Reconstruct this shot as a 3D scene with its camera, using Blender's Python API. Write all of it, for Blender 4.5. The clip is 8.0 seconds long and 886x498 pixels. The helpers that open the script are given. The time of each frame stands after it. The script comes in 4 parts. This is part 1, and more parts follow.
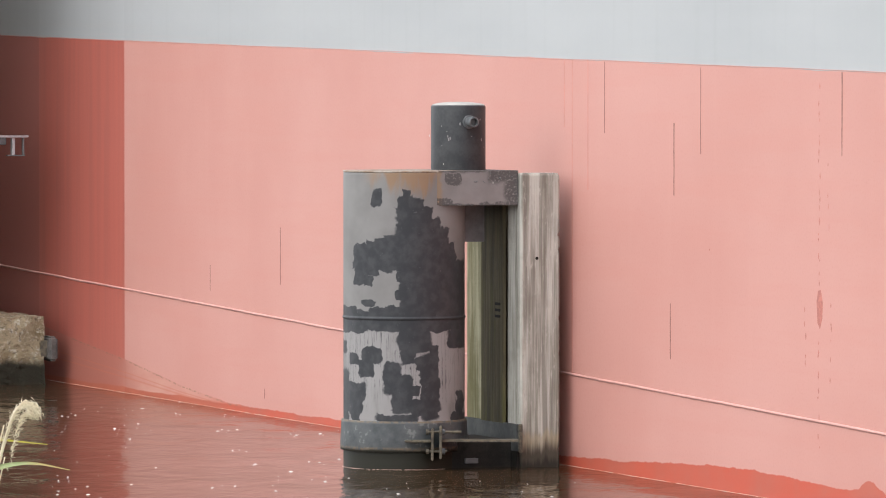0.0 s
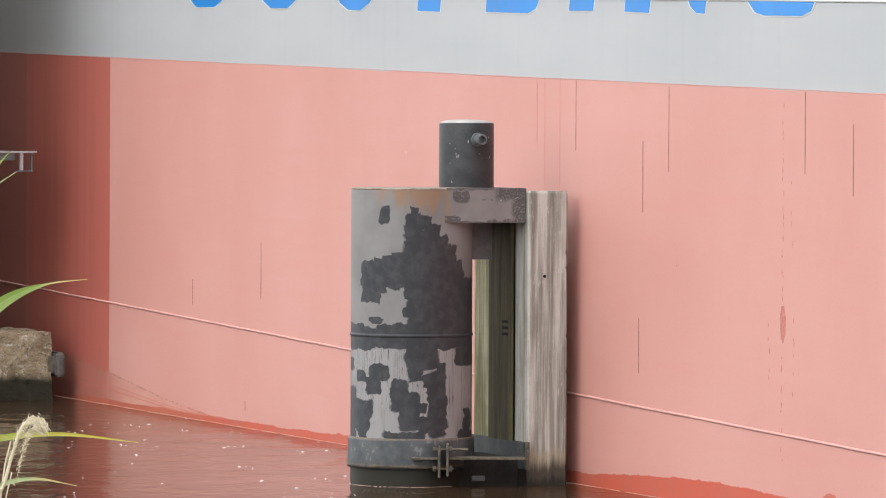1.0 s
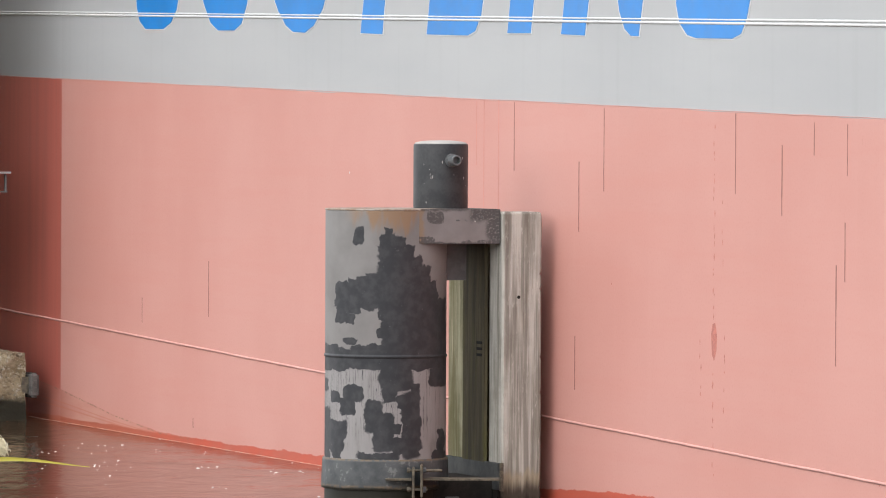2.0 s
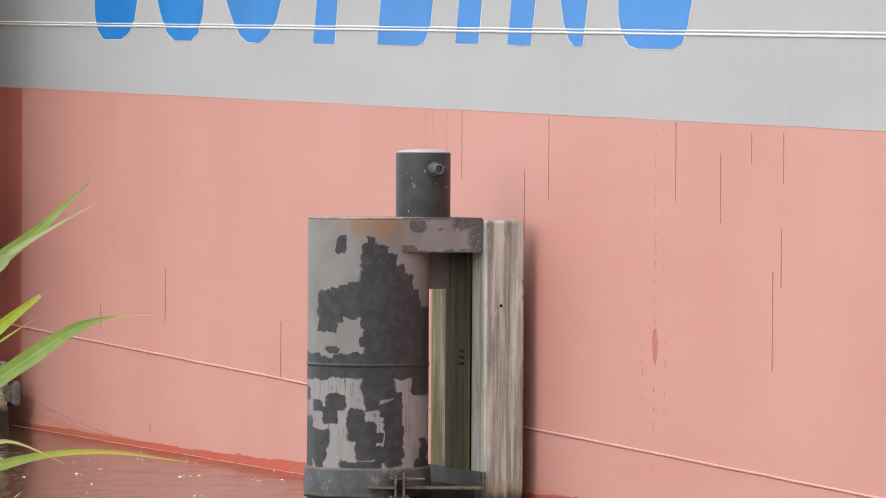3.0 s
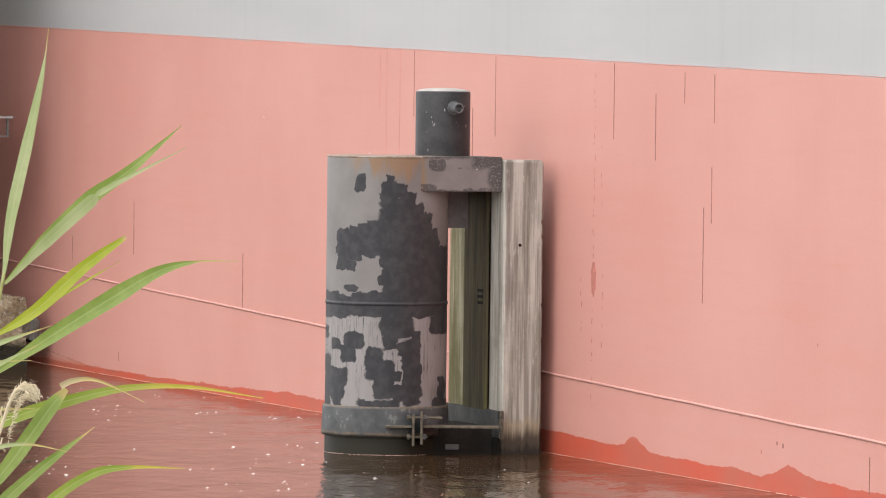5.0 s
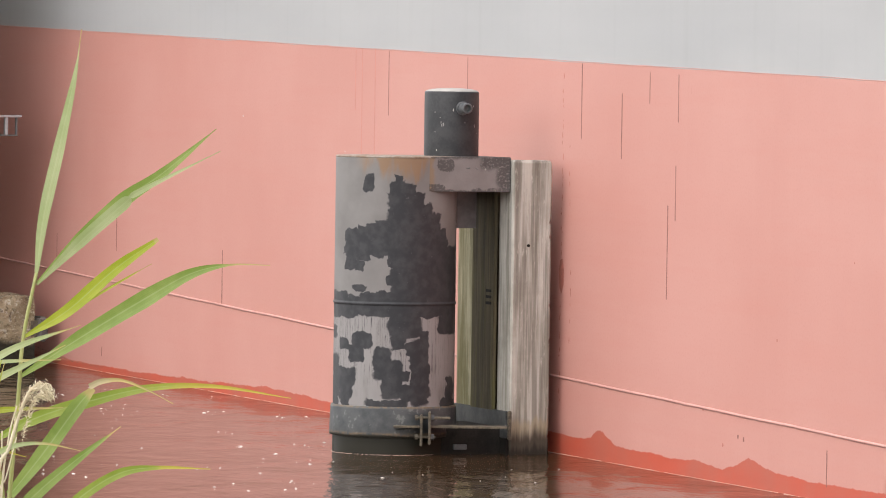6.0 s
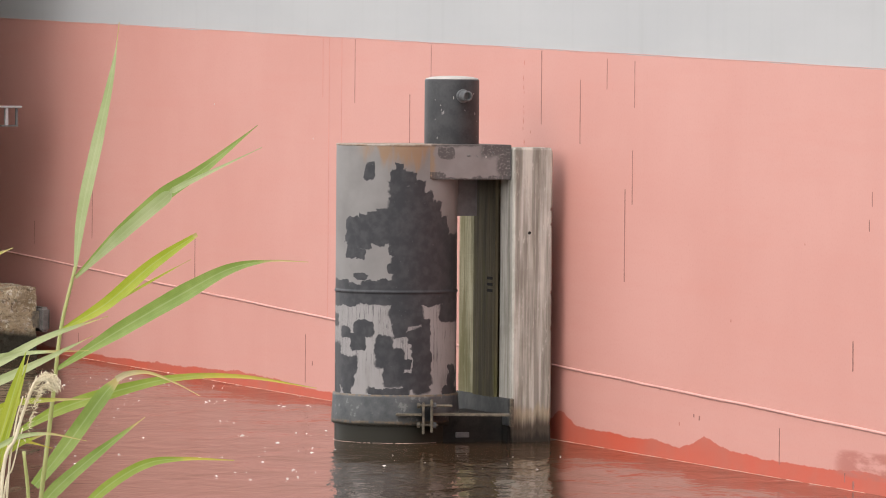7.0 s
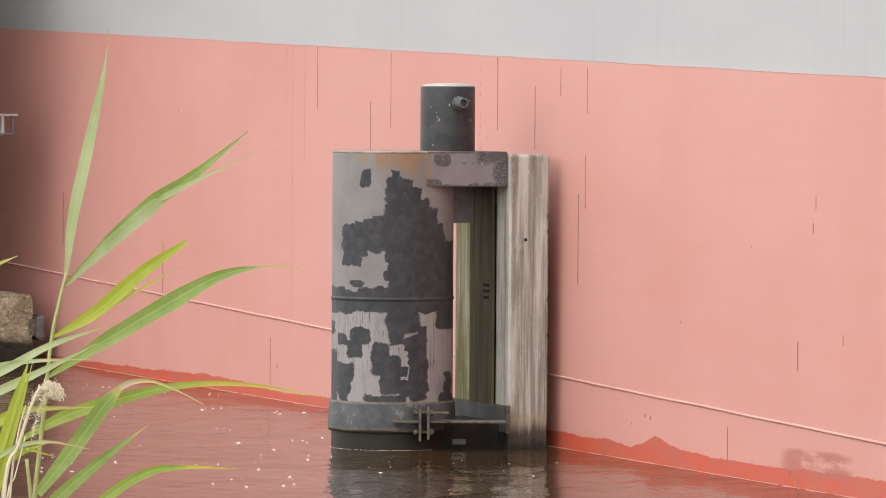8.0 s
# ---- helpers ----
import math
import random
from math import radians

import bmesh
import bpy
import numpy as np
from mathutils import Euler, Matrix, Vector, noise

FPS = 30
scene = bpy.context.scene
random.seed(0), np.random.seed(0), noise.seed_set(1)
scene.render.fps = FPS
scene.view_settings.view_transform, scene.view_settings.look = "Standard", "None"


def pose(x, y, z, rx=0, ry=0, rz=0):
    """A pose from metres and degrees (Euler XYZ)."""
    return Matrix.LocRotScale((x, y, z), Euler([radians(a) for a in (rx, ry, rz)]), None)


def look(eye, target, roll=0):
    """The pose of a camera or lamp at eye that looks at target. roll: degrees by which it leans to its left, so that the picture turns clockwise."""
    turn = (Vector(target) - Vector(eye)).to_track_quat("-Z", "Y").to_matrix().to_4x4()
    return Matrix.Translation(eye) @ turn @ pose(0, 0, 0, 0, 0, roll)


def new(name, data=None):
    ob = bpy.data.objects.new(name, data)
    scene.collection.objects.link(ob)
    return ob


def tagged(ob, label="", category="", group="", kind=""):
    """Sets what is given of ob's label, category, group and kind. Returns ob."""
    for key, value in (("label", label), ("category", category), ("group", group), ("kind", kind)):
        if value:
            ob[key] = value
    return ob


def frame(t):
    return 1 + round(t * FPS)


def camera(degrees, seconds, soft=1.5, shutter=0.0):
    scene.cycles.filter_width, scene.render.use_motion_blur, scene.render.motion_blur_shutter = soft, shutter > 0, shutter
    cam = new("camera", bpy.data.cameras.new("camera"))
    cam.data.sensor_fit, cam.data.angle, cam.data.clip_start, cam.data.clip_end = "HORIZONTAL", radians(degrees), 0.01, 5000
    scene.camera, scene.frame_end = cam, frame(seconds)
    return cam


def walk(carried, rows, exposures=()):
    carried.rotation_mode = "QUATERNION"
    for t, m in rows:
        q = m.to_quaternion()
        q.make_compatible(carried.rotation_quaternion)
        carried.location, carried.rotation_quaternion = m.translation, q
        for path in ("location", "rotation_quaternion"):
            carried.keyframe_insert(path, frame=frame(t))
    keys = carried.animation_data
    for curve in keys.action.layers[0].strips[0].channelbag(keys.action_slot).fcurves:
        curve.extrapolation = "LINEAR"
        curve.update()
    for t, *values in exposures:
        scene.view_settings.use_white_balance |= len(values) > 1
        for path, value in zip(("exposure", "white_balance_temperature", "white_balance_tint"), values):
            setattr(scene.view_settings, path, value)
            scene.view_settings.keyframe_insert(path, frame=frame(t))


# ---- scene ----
cam = camera(8.966, 8.0, soft=1.0)
EYE = (0.0, 0.0, 3.54)
# seconds, tilt, pan, lean
PATH = [
    (0.0, 88.5164, 0.0000, 0.000), (0.5, 88.6212, 0.0440, 0.167), (1.0, 88.6935, 0.0793, 0.259),
    (1.5, 88.8105, 0.0008, 0.258), (1.7, 88.8484, -0.0691, 0.270), (2.8, 89.0041, -0.3660, 0.300),
    (3.0, 88.9949, -0.3589, 0.310), (3.5, 88.9312, -0.3160, 0.471), (4.0, 88.6608, -0.2727, 0.752),
    (4.5, 88.4194, -0.2261, 0.555), (4.7, 88.3810, -0.2090, 0.600), (5.8, 88.3706, -0.0947, 0.830),
    (6.0, 88.3751, -0.0866, 0.835), (6.5, 88.3231, -0.1249, 0.817), (7.0, 88.2515, -0.0768, 0.464),
    (7.5, 88.3072, -0.1590, 0.296), (8.0, 88.3236, -0.1143, 0.324),
]
walk(cam, [(t, pose(*EYE, tilt, 0, pan) @ pose(0, 0, 0, 0, 0, lean)) for t, tilt, pan, lean in PATH],
     exposures=[(0.0, 0.60, 6240, 8), (1.7, 0.54, 6330, 9), (3.4, 0.43, 6500, 10.5), (4.6, 0.54, 6600, 11.5), (8.0, 0.54, 6600, 11.5)])

# ---- light: an overcast day, the brighter sky to the left ----
SUN_FROM = Vector((-0.52, -0.42, 0.74)).normalized()
world = bpy.data.worlds.new("overcast_sky")
scene.world = world
world.use_nodes = True
wt = world.node_tree
sky = wt.nodes.new("ShaderNodeTexSky")
sky.sky_type = 'NISHITA'
sky.sun_disc = False
sky.sun_elevation = math.asin(SUN_FROM.z)
sky.sun_rotation = math.atan2(SUN_FROM.x, SUN_FROM.y)
sky.air_density, sky.dust_density, sky.ozone_density = 1.0, 4.0, 1.0
grey = wt.nodes.new("ShaderNodeHueSaturation")
grey.inputs["Saturation"].default_value = 0.12
wt.links.new(sky.outputs[0], grey.inputs["Color"])
cloud_deck = wt.nodes.new("ShaderNodeMix")      # a closed, even cloud deck over most of the sky
cloud_deck.data_type = 'RGBA'
cloud_deck.inputs[0].default_value = 0.65
cloud_deck.inputs[7].default_value = (11.0, 11.15, 11.3, 1.0)
wt.links.new(grey.outputs[0], cloud_deck.inputs[6])
wt.links.new(cloud_deck.outputs[2], wt.nodes["Background"].inputs["Color"])
wt.nodes["Background"].inputs["Strength"].default_value = 0.155
sun_data = bpy.data.lights.new("sun", 'SUN')
sun_data.energy, sun_data.angle, sun_data.color = 0.5, radians(100), (1.0, 0.96, 0.91)
sun = new("sun", sun_data)
sun.matrix_world = look(SUN_FROM * 80, (0, 0, 0))


# ---- materials ----
class Mat:
    """A small builder for procedural materials."""

    def __init__(self, name, rough=0.6, metal=0.0, spec=0.5):
        self.m = bpy.data.materials.new(name)
        self.m.use_nodes = True
        self.t = self.m.node_tree
        self.b = self.t.nodes["Principled BSDF"]
        self.b.inputs["Roughness"].default_value = rough
        self.b.inputs["Metallic"].default_value = metal
        self.b.inputs["Specular IOR Level"].default_value = spec
        self.coord = self.t.nodes.new("ShaderNodeTexCoord").outputs["Object"]

    def put(self, socket, value):
        if isinstance(value, bpy.types.NodeSocket):
            self.t.links.new(value, socket)
        else:
            socket.default_value = value

    def math(self, op, a, b=0.0, c=0.0, clamp=False):
        n = self.t.nodes.new("ShaderNodeMath")
        n.operation, n.use_clamp = op, clamp
        for s, v in zip(n.inputs, (a, b, c)):
            self.put(s, v)
        return n.outputs[0]

    def xyz(self, v=None):
        n = self.t.nodes.new("ShaderNodeSeparateXYZ")
        self.put(n.inputs[0], v or self.coord)
        return n.outputs

    def scaled(self, sx, sy, sz, v=None):
        n = self.t.nodes.new("ShaderNodeMapping")
        self.put(n.inputs["Vector"], v or self.coord)
        n.inputs["Scale"].default_value = (sx, sy, sz)
        return n.outputs[0]

    def noise(self, scale, detail=4.0, rough=0.55, v=None, out="Fac", distortion=0.0):
        n = self.t.nodes.new("ShaderNodeTexNoise")
        self.put(n.inputs["Vector"], v or self.coord)
        n.inputs["Scale"].default_value = scale
        n.inputs["Detail"].default_value = detail
        n.inputs["Roughness"].default_value = rough
        n.inputs["Distortion"].default_value = distortion
        return n.outputs[out]

    def wobble(self, scale, amount, detail=4.0, base=None):
        """The coordinates shifted about by noise."""
        n = self.t.nodes.new("ShaderNodeVectorMath")
        n.operation = 'MULTIPLY_ADD'
        shift = self.t.nodes.new("ShaderNodeVectorMath")
        shift.operation = 'SUBTRACT'
        self.put(shift.inputs[0], self.noise(scale, detail, out="Color", v=base))
        shift.inputs[1].default_value = (0.5, 0.5, 0.5)
        self.put(n.inputs[0], shift.outputs[0])
        n.inputs[1].default_value = (amount, amount, amount)
        self.put(n.inputs[2], base or self.coord)
        return n.outputs[0]

    def step(self, value, lo, hi, smooth=True):
        n = self.t.nodes.new("ShaderNodeMapRange")
        n.interpolation_type = 'SMOOTHSTEP' if smooth else 'LINEAR'
        self.put(n.inputs["Value"], value)
        n.inputs["From Min"].default_value, n.inputs["From Max"].default_value = lo, hi
        return n.outputs["Result"]

    def mix(self, fac, a, b, mode='MIX'):
        n = self.t.nodes.new("ShaderNodeMix")
        n.data_type, n.blend_type = 'RGBA', mode
        self.put(n.inputs[0], fac)
        for s, v in ((n.inputs[6], a), (n.inputs[7], b)):
            self.put(s, v if isinstance(v, bpy.types.NodeSocket) else (*v, 1.0))
        return n.outputs[2]

    def colour(self, c):
        self.put(self.b.inputs["Base Color"], c if isinstance(c, bpy.types.NodeSocket) else (*c, 1.0))
        return self

    def rough(self, r):
        self.put(self.b.inputs["Roughness"], r)
        return self

    def bump(self, height, strength, distance):
        n = self.t.nodes.new("ShaderNodeBump")
        n.inputs["Strength"].default_value = strength
        n.inputs["Distance"].default_value = distance
        self.put(n.inputs["Height"], height)
        self.put(self.b.inputs["Normal"], n.outputs[0])
        return self

    def box(self, x, z, cx, cz, hx, hz, soft=0.05):
        """1 inside a box of the x-z plane, 0 outside."""
        dx = self.math('DIVIDE', self.math('ABSOLUTE', self.math('SUBTRACT', x, cx)), hx)
        dz = self.math('DIVIDE', self.math('ABSOLUTE', self.math('SUBTRACT', z, cz)), hz)
        return self.step(self.math('MAXIMUM', dx, dz), 1.0 + soft, 1.0 - soft)

    def blob(self, x, z, cx, cz, hx, hz, soft=0.05):
        """As box, with rounded corners."""
        dx = self.math('POWER', self.math('DIVIDE', self.math('ABSOLUTE', self.math('SUBTRACT', x, cx)), hx * 1.18), 5.0)
        dz = self.math('POWER', self.math('DIVIDE', self.math('ABSOLUTE', self.math('SUBTRACT', z, cz)), hz * 1.15), 5.0)
        return self.step(self.math('ADD', dx, dz), 1.0 + soft * 4, 1.0 - soft * 4)

    def any(self, masks):
        out = masks[0]
        for m in masks[1:]:
            out = self.math('MAXIMUM', out, m)
        return out


def mottled(name, a, b, scale, rough=0.7, bump=0.2, distance=0.004, metal=0.0, fine=6.0, spec=0.5):
    m = Mat(name, rough, metal, spec)
    big, small = m.noise(scale, 5), m.noise(scale * fine, 4)
    m.colour(m.mix(m.step(m.math('ADD', m.math('MULTIPLY', big, 0.65), m.math('MULTIPLY', small, 0.35)), 0.36, 0.64), a, b))
    m.rough(m.math('MULTIPLY_ADD', small, 0.2, rough - 0.1))
    m.bump(small, bump, distance)
    return m.m


PAINT_Z, PAINT_SLOPE = 3.963, -0.0226      # the border of grey and red, in the ship's space
RIDGE_Z, RIDGE_SLOPE = 0.912, -0.0250


def hull_paint():
    m = Mat("hull_paint", 0.5, spec=0.4)
    x, _, z = m.xyz()
    wx, _, wz = m.xyz(m.wobble(0.9, 0.05))
    # faded red above the water, with chalking, faint plate rows and rain streaks
    streak = m.noise(1.0, 4, v=m.scaled(5.0, 1.0, 0.22))
    cloud = m.noise(0.35, 5)
    grain = m.noise(38.0, 3)
    red = m.mix(m.step(cloud, 0.3, 0.7), (0.557, 0.258, 0.215), (0.597, 0.294, 0.249))
    red = m.mix(m.math('MULTIPLY', m.step(streak, 0.55, 0.75), 0.07), red, (0.64, 0.35, 0.305))
    rows = m.noise(1.0, 4, 0.6, v=m.scaled(0.35, 1.0, 4.5))
    red = m.mix(m.math('MULTIPLY', m.step(rows, 0.45, 0.68), 0.16), red, (0.57, 0.225, 0.175))
    red = m.mix(m.math('MULTIPLY', m.step(grain, 0.5, 0.8), 0.12), red, (0.40, 0.14, 0.115))
    # a newer coat with upright edges
    patch = m.math('MULTIPLY', m.step(x, -18.36, -18.30), m.step(m.math('ADD', x, m.math('MULTIPLY', streak, 0.04)), -14.58, -14.62))
    # the darker red ahead of the coat paints in shade
    bow_shade = m.step(x, -18.30, -18.36)
    newer = m.mix(m.step(streak, 0.35, 0.7), (0.46, 0.098, 0.070), (0.39, 0.084, 0.062))
    red = m.mix(m.math('MULTIPLY', patch, 0.85), red, newer)
    red = m.mix(m.math('MULTIPLY', bow_shade, 0.8), red, (0.36, 0.10, 0.085))
    # wet lower strip with a ragged upper border, in the ship's length
    shore = [(-20, .85), (-17.6, .655), (-14.4, .41), (-12.4, .22), (-10.6, .10), (-9, .09), (-7.45, .10), (-5, .125), (-2.85, .18), (-1.5, .15), (-.5, .12),
             (.15, .113), (1.4, .14), (3, .217), (4.5, .26), (5.7, .215), (6.85, .222), (7.1, .317), (7.52, .186), (9.1, .165), (9.45, .19), (10.1, .14),
             (10.69, .28), (11.4, .17), (13.05, .172), (14.15, .19), (15.3, .21), (18, .18)]
    ramp = m.t.nodes.new("ShaderNodeValToRGB")
    m.put(ramp.inputs[0], m.math('DIVIDE', m.math('ADD', x, 21.0), 39.0))
    stops = ramp.color_ramp.elements
    while len(stops) < len(shore):
        stops.new(0.5)
    for s, (u, h) in zip(stops, shore):
        s.position, s.color = (u + 21.0) / 39.0, (h, h, h, 1.0)
    rag = m.math('ADD', m.math('MULTIPLY_ADD', m.noise(1.6, 6, 0.65, v=m.scaled(1.0, 0.0, 0.4)), 0.11, -0.055),
                 m.math('MULTIPLY_ADD', m.noise(11.0, 3, v=m.scaled(1.0, 0.0, 0.3)), 0.03, -0.015))
    top = m.math('ADD', ramp.outputs[0], m.math('MULTIPLY', rag, m.step(x, -13.0, -8.0)))
    below = m.math('SUBTRACT', top, z)
    wet = m.step(below, -0.003, 0.008)
    aft = m.step(x, -12.5, -9.0)
    wetcol = m.mix(m.step(m.noise(1.2, 5), 0.3, 0.7), (0.52, 0.085, 0.045), (0.46, 0.11, 0.07))
    # under the bow the upper line is an old one: only the foot of the strip is wet
    dull = m.mix(m.step(m.noise(2.0, 5, v=m.scaled(0.5, 1.0, 2.0)), 0.35, 0.65), (0.54, 0.235, 0.185), (0.58, 0.29, 0.23))
    dull = m.mix(m.step(x, -13.6, -15.2), dull, (0.43, 0.145, 0.11))
    foot = m.step(m.math('SUBTRACT', m.math('MULTIPLY_ADD', m.noise(1.1, 5, v=m.scaled(0.7, 0.0, 0.3)), 0.10, 0.035), z), -0.004, 0.010)
    lines = m.any([m.step(m.math('ABSOLUTE', m.math('SUBTRACT', z, m.math('MULTIPLY', top, k))), w, w * 0.3) for k, w in ((0.62, 0.010), (0.48, 0.014))])
    dull = m.mix(m.math('MULTIPLY', lines, 0.55), dull, (0.50, 0.15, 0.09))
    bow = m.mix(foot, dull, (0.44, 0.115, 0.068))
    red = m.mix(wet, red, m.mix(aft, bow, wetcol))
    scum = m.math('MULTIPLY', m.step(m.math('ABSOLUTE', m.math('SUBTRACT', below, m.math('MULTIPLY', m.noise(6.0, 4), 0.03))), 0.014, 0.003), m.step(x, -8.5, -10.5))
    red = m.mix(m.math('MULTIPLY', m.math('MULTIPLY', scum, m.step(m.noise(9.0, 4), 0.42, 0.60)), 0.75), red, (0.27, 0.13, 0.085))
    smear = m.math('MULTIPLY', m.step(m.noise(3.0, 5, 0.6, v=m.scaled(0.5, 1.0, 2.2)), 0.38, 0.54), m.blob(wx, wz, 14.35, 0.25, 0.62, 0.10, 0.22))
    red = m.mix(m.math('MULTIPLY', smear, 0.85), red, (0.38, 0.12, 0.09))
    # small rust stains
    rust = m.math('MULTIPLY', m.step(m.noise(2.6, 5, v=m.scaled(1.6, 1.0, 0.5)), 0.74, 0.80), m.step(grain, 0.45, 0.6))
    red = m.mix(m.math('MULTIPLY', rust, 0.5), red, (0.36, 0.10, 0.06))
    # light grey topsides
    gn = m.noise(0.5, 5, v=m.scaled(0.4, 1.0, 1.6))
    g = m.mix(m.step(gn, 0.3, 0.7), (0.398, 0.402, 0.407), (0.438, 0.44, 0.442))
    g = m.mix(m.math('MULTIPLY', m.step(streak, 0.5, 0.8), 0.15), g, (0.28, 0.28, 0.27))
    border = m.math('SUBTRACT', wz, m.math('MULTIPLY_ADD', x, PAINT_SLOPE, PAINT_Z))
    m.colour(m.mix(m.step(border, -0.006, 0.006), red, g))
    m.rough(m.math('SUBTRACT', m.math('MULTIPLY_ADD', grain, 0.12, 0.48), m.math('MULTIPLY', patch, 0.12)))
    m.b.inputs["Coat Weight"].default_value = 0.25
    m.b.inputs["Coat IOR"].default_value = 1.50
    m.b.inputs["Coat Roughness"].default_value = 0.55
    plates = m.noise(0.30, 2, v=m.scaled(1.2, 1.0, 1.0))
    m.bump(m.math('ADD', plates, m.math('MULTIPLY', grain, 0.003)), 0.25, 0.03)
    return m.m


def plain(name, c, rough=0.5, metal=0.0, vary=0.12, scale=8.0):
    lo = tuple(max(0.0, v * (1 - vary)) for v in c)
    hi = tuple(min(1.0, v * (1 + vary)) for v in c)
    return mottled(name, lo, hi, scale, rough, 0.15, 0.002, metal)


def pile_paint():
    """Grey coating with black tar touch-ups, rust at the top, runs below the seam."""
    m = Mat("pile_coating", 0.55, spec=0.22)
    base = m.wobble(10.0, 0.095, 2)
    base = m.wobble(30.0, 0.028, 3, base=base)
    x, _, z = m.xyz(base)
    ox, oy, oz = m.xyz()
    # touch-ups above and below the seam: middle, height, half width, half height
    upper = [
        (0.025, 2.446, 0.074, 0.201), (0.022, 2.661, 0.039, 0.046), (0.129, 2.437, 0.069, 0.193), (0.094, 2.364, 0.176, 0.174),
        (0.135, 2.282, 0.217, 0.147), (0.176, 2.135, 0.259, 0.191), (-0.105, 2.092, 0.088, 0.174), (-0.193, 2.073, 0.088, 0.166),
        (-0.292, 2.037, 0.066, 0.174), (-0.410, 2.073, 0.063, 0.101), (-0.415, 1.893, 0.069, 0.106), (-0.344, 1.814, 0.041, 0.049),
        (0.220, 1.792, 0.248, 0.321), (-0.033, 1.868, 0.028, 0.060), (-0.044, 1.686, 0.039, 0.041), (0.484, 1.743, 0.105, 0.272),
        (0.451, 2.075, 0.050, 0.103),
    ]
    nether = [
        (-0.534, 1.534, 0.066, 0.030), (-0.338, 1.607, 0.063, 0.022), (-0.151, 1.547, 0.151, 0.027),
        (0.006, 1.437, 0.597, 0.086), (0.106, 1.255, 0.134, 0.115), (0.040, 1.088, 0.069, 0.063), (0.251, 0.783, 0.080, 0.287),
        (0.280, 1.114, 0.040, 0.078), (0.180, 1.022, 0.055, 0.055), (0.324, 0.841, 0.031, 0.057), (0.514, 1.257, 0.079, 0.083),
        (-0.304, 1.105, 0.080, 0.069), (-0.359, 0.976, 0.067, 0.083), (-0.476, 1.065, 0.046, 0.052), (-0.463, 0.749, 0.094, 0.080),
        (-0.486, 0.624, 0.083, 0.067), (-0.564, 0.700, 0.032, 0.221), (-0.468, 0.533, 0.042, 0.054), (-0.107, 0.878, 0.078, 0.141),
        (-0.011, 0.730, 0.086, 0.168), (0.101, 0.768, 0.038, 0.049), (0.123, 0.613, 0.204, 0.051), (-0.069, 0.491, 0.178, 0.034),
        (0.542, 0.637, 0.026, 0.107), (0.528, 0.497, 0.075, 0.040), (-0.571, 1.180, 0.025, 0.063), (-0.476, 1.349, 0.115, 0.028),
        (0.126, 0.542, 0.052, 0.034),
    ]
    x2, _, z2 = m.xyz(m.wobble(30.0, 0.034, 3, base=m.wobble(7.0, 0.10, 2)))
    nether.append((-0.255, 2.622, 0.046, 0.082))
    tar = m.any([m.box(x, z, *s, soft=0.05) for s in upper] + [m.blob(x2, z2, *s, soft=0.08) for s in nether])
    runs = m.noise(1.0, 2, v=m.scaled(62.0, 62.0, 1.6), distortion=0.5)
    lower = m.math('MULTIPLY', m.step(oz, 1.46, 1.36), m.step(m.math('ADD', oz, m.noise(5.0, 3)), 0.95, 1.45))
    lines = m.math('MULTIPLY', m.step(m.math('ABSOLUTE', m.math('SUBTRACT', runs, 0.57)), 0.020, 0.008), lower)
    tar = m.math('MAXIMUM', tar, m.math('MULTIPLY', lines, 0.8))
    fine, big = m.noise(60, 3), m.noise(2.3, 4)
    gcol = m.mix(m.step(big, 0.3, 0.7), (0.195, 0.183, 0.177), (0.24, 0.227, 0.22))
    chalk = m.math('MULTIPLY', m.step(oz, 1.40, 1.30), m.step(m.noise(7.0, 4, v=m.scaled(1, 1, 0.3)), 0.2, 0.5))
    gcol = m.mix(m.math('MULTIPLY', chalk, 0.6), gcol, (0.335, 0.312, 0.308))
    rustn = m.noise(9.0, 5, v=m.scaled(1, 1, 0.22))
    rust = m.math('MULTIPLY', m.step(m.math('ADD', oz, m.math('MULTIPLY', rustn, 0.7)), 3.00, 3.20),
                  m.box(ox, oz, 0.02, 2.8, 0.34, 0.5, soft=0.3))
    gcol = m.mix(m.math('MULTIPLY', rust, 0.7), gcol, (0.29, 0.16, 0.075))
    black = m.mix(m.step(m.noise(11.0, 4), 0.35, 0.7), (0.038, 0.039, 0.043), (0.058, 0.057, 0.061))
    black = m.mix(m.math('MULTIPLY', m.step(m.noise(30.0, 2), 0.70, 0.78), 0.4), black, (0.20, 0.19, 0.19))
    c = m.mix(tar, gcol, black)
    foul = m.step(m.math('ADD', oz, m.math('MULTIPLY', m.noise(9.0, 4), 0.12)), 0.40, 0.30)
    c = m.mix(foul, c, (0.022, 0.020, 0.014))
    m.colour(c)
    m.rough(m.math('MULTIPLY_ADD', tar, -0.06, 0.50))
    m.bump(m.math('ADD', m.math('MULTIPLY', tar, 0.6), m.math('MULTIPLY', fine, 0.05)), 0.3, 0.003)
    return m.m


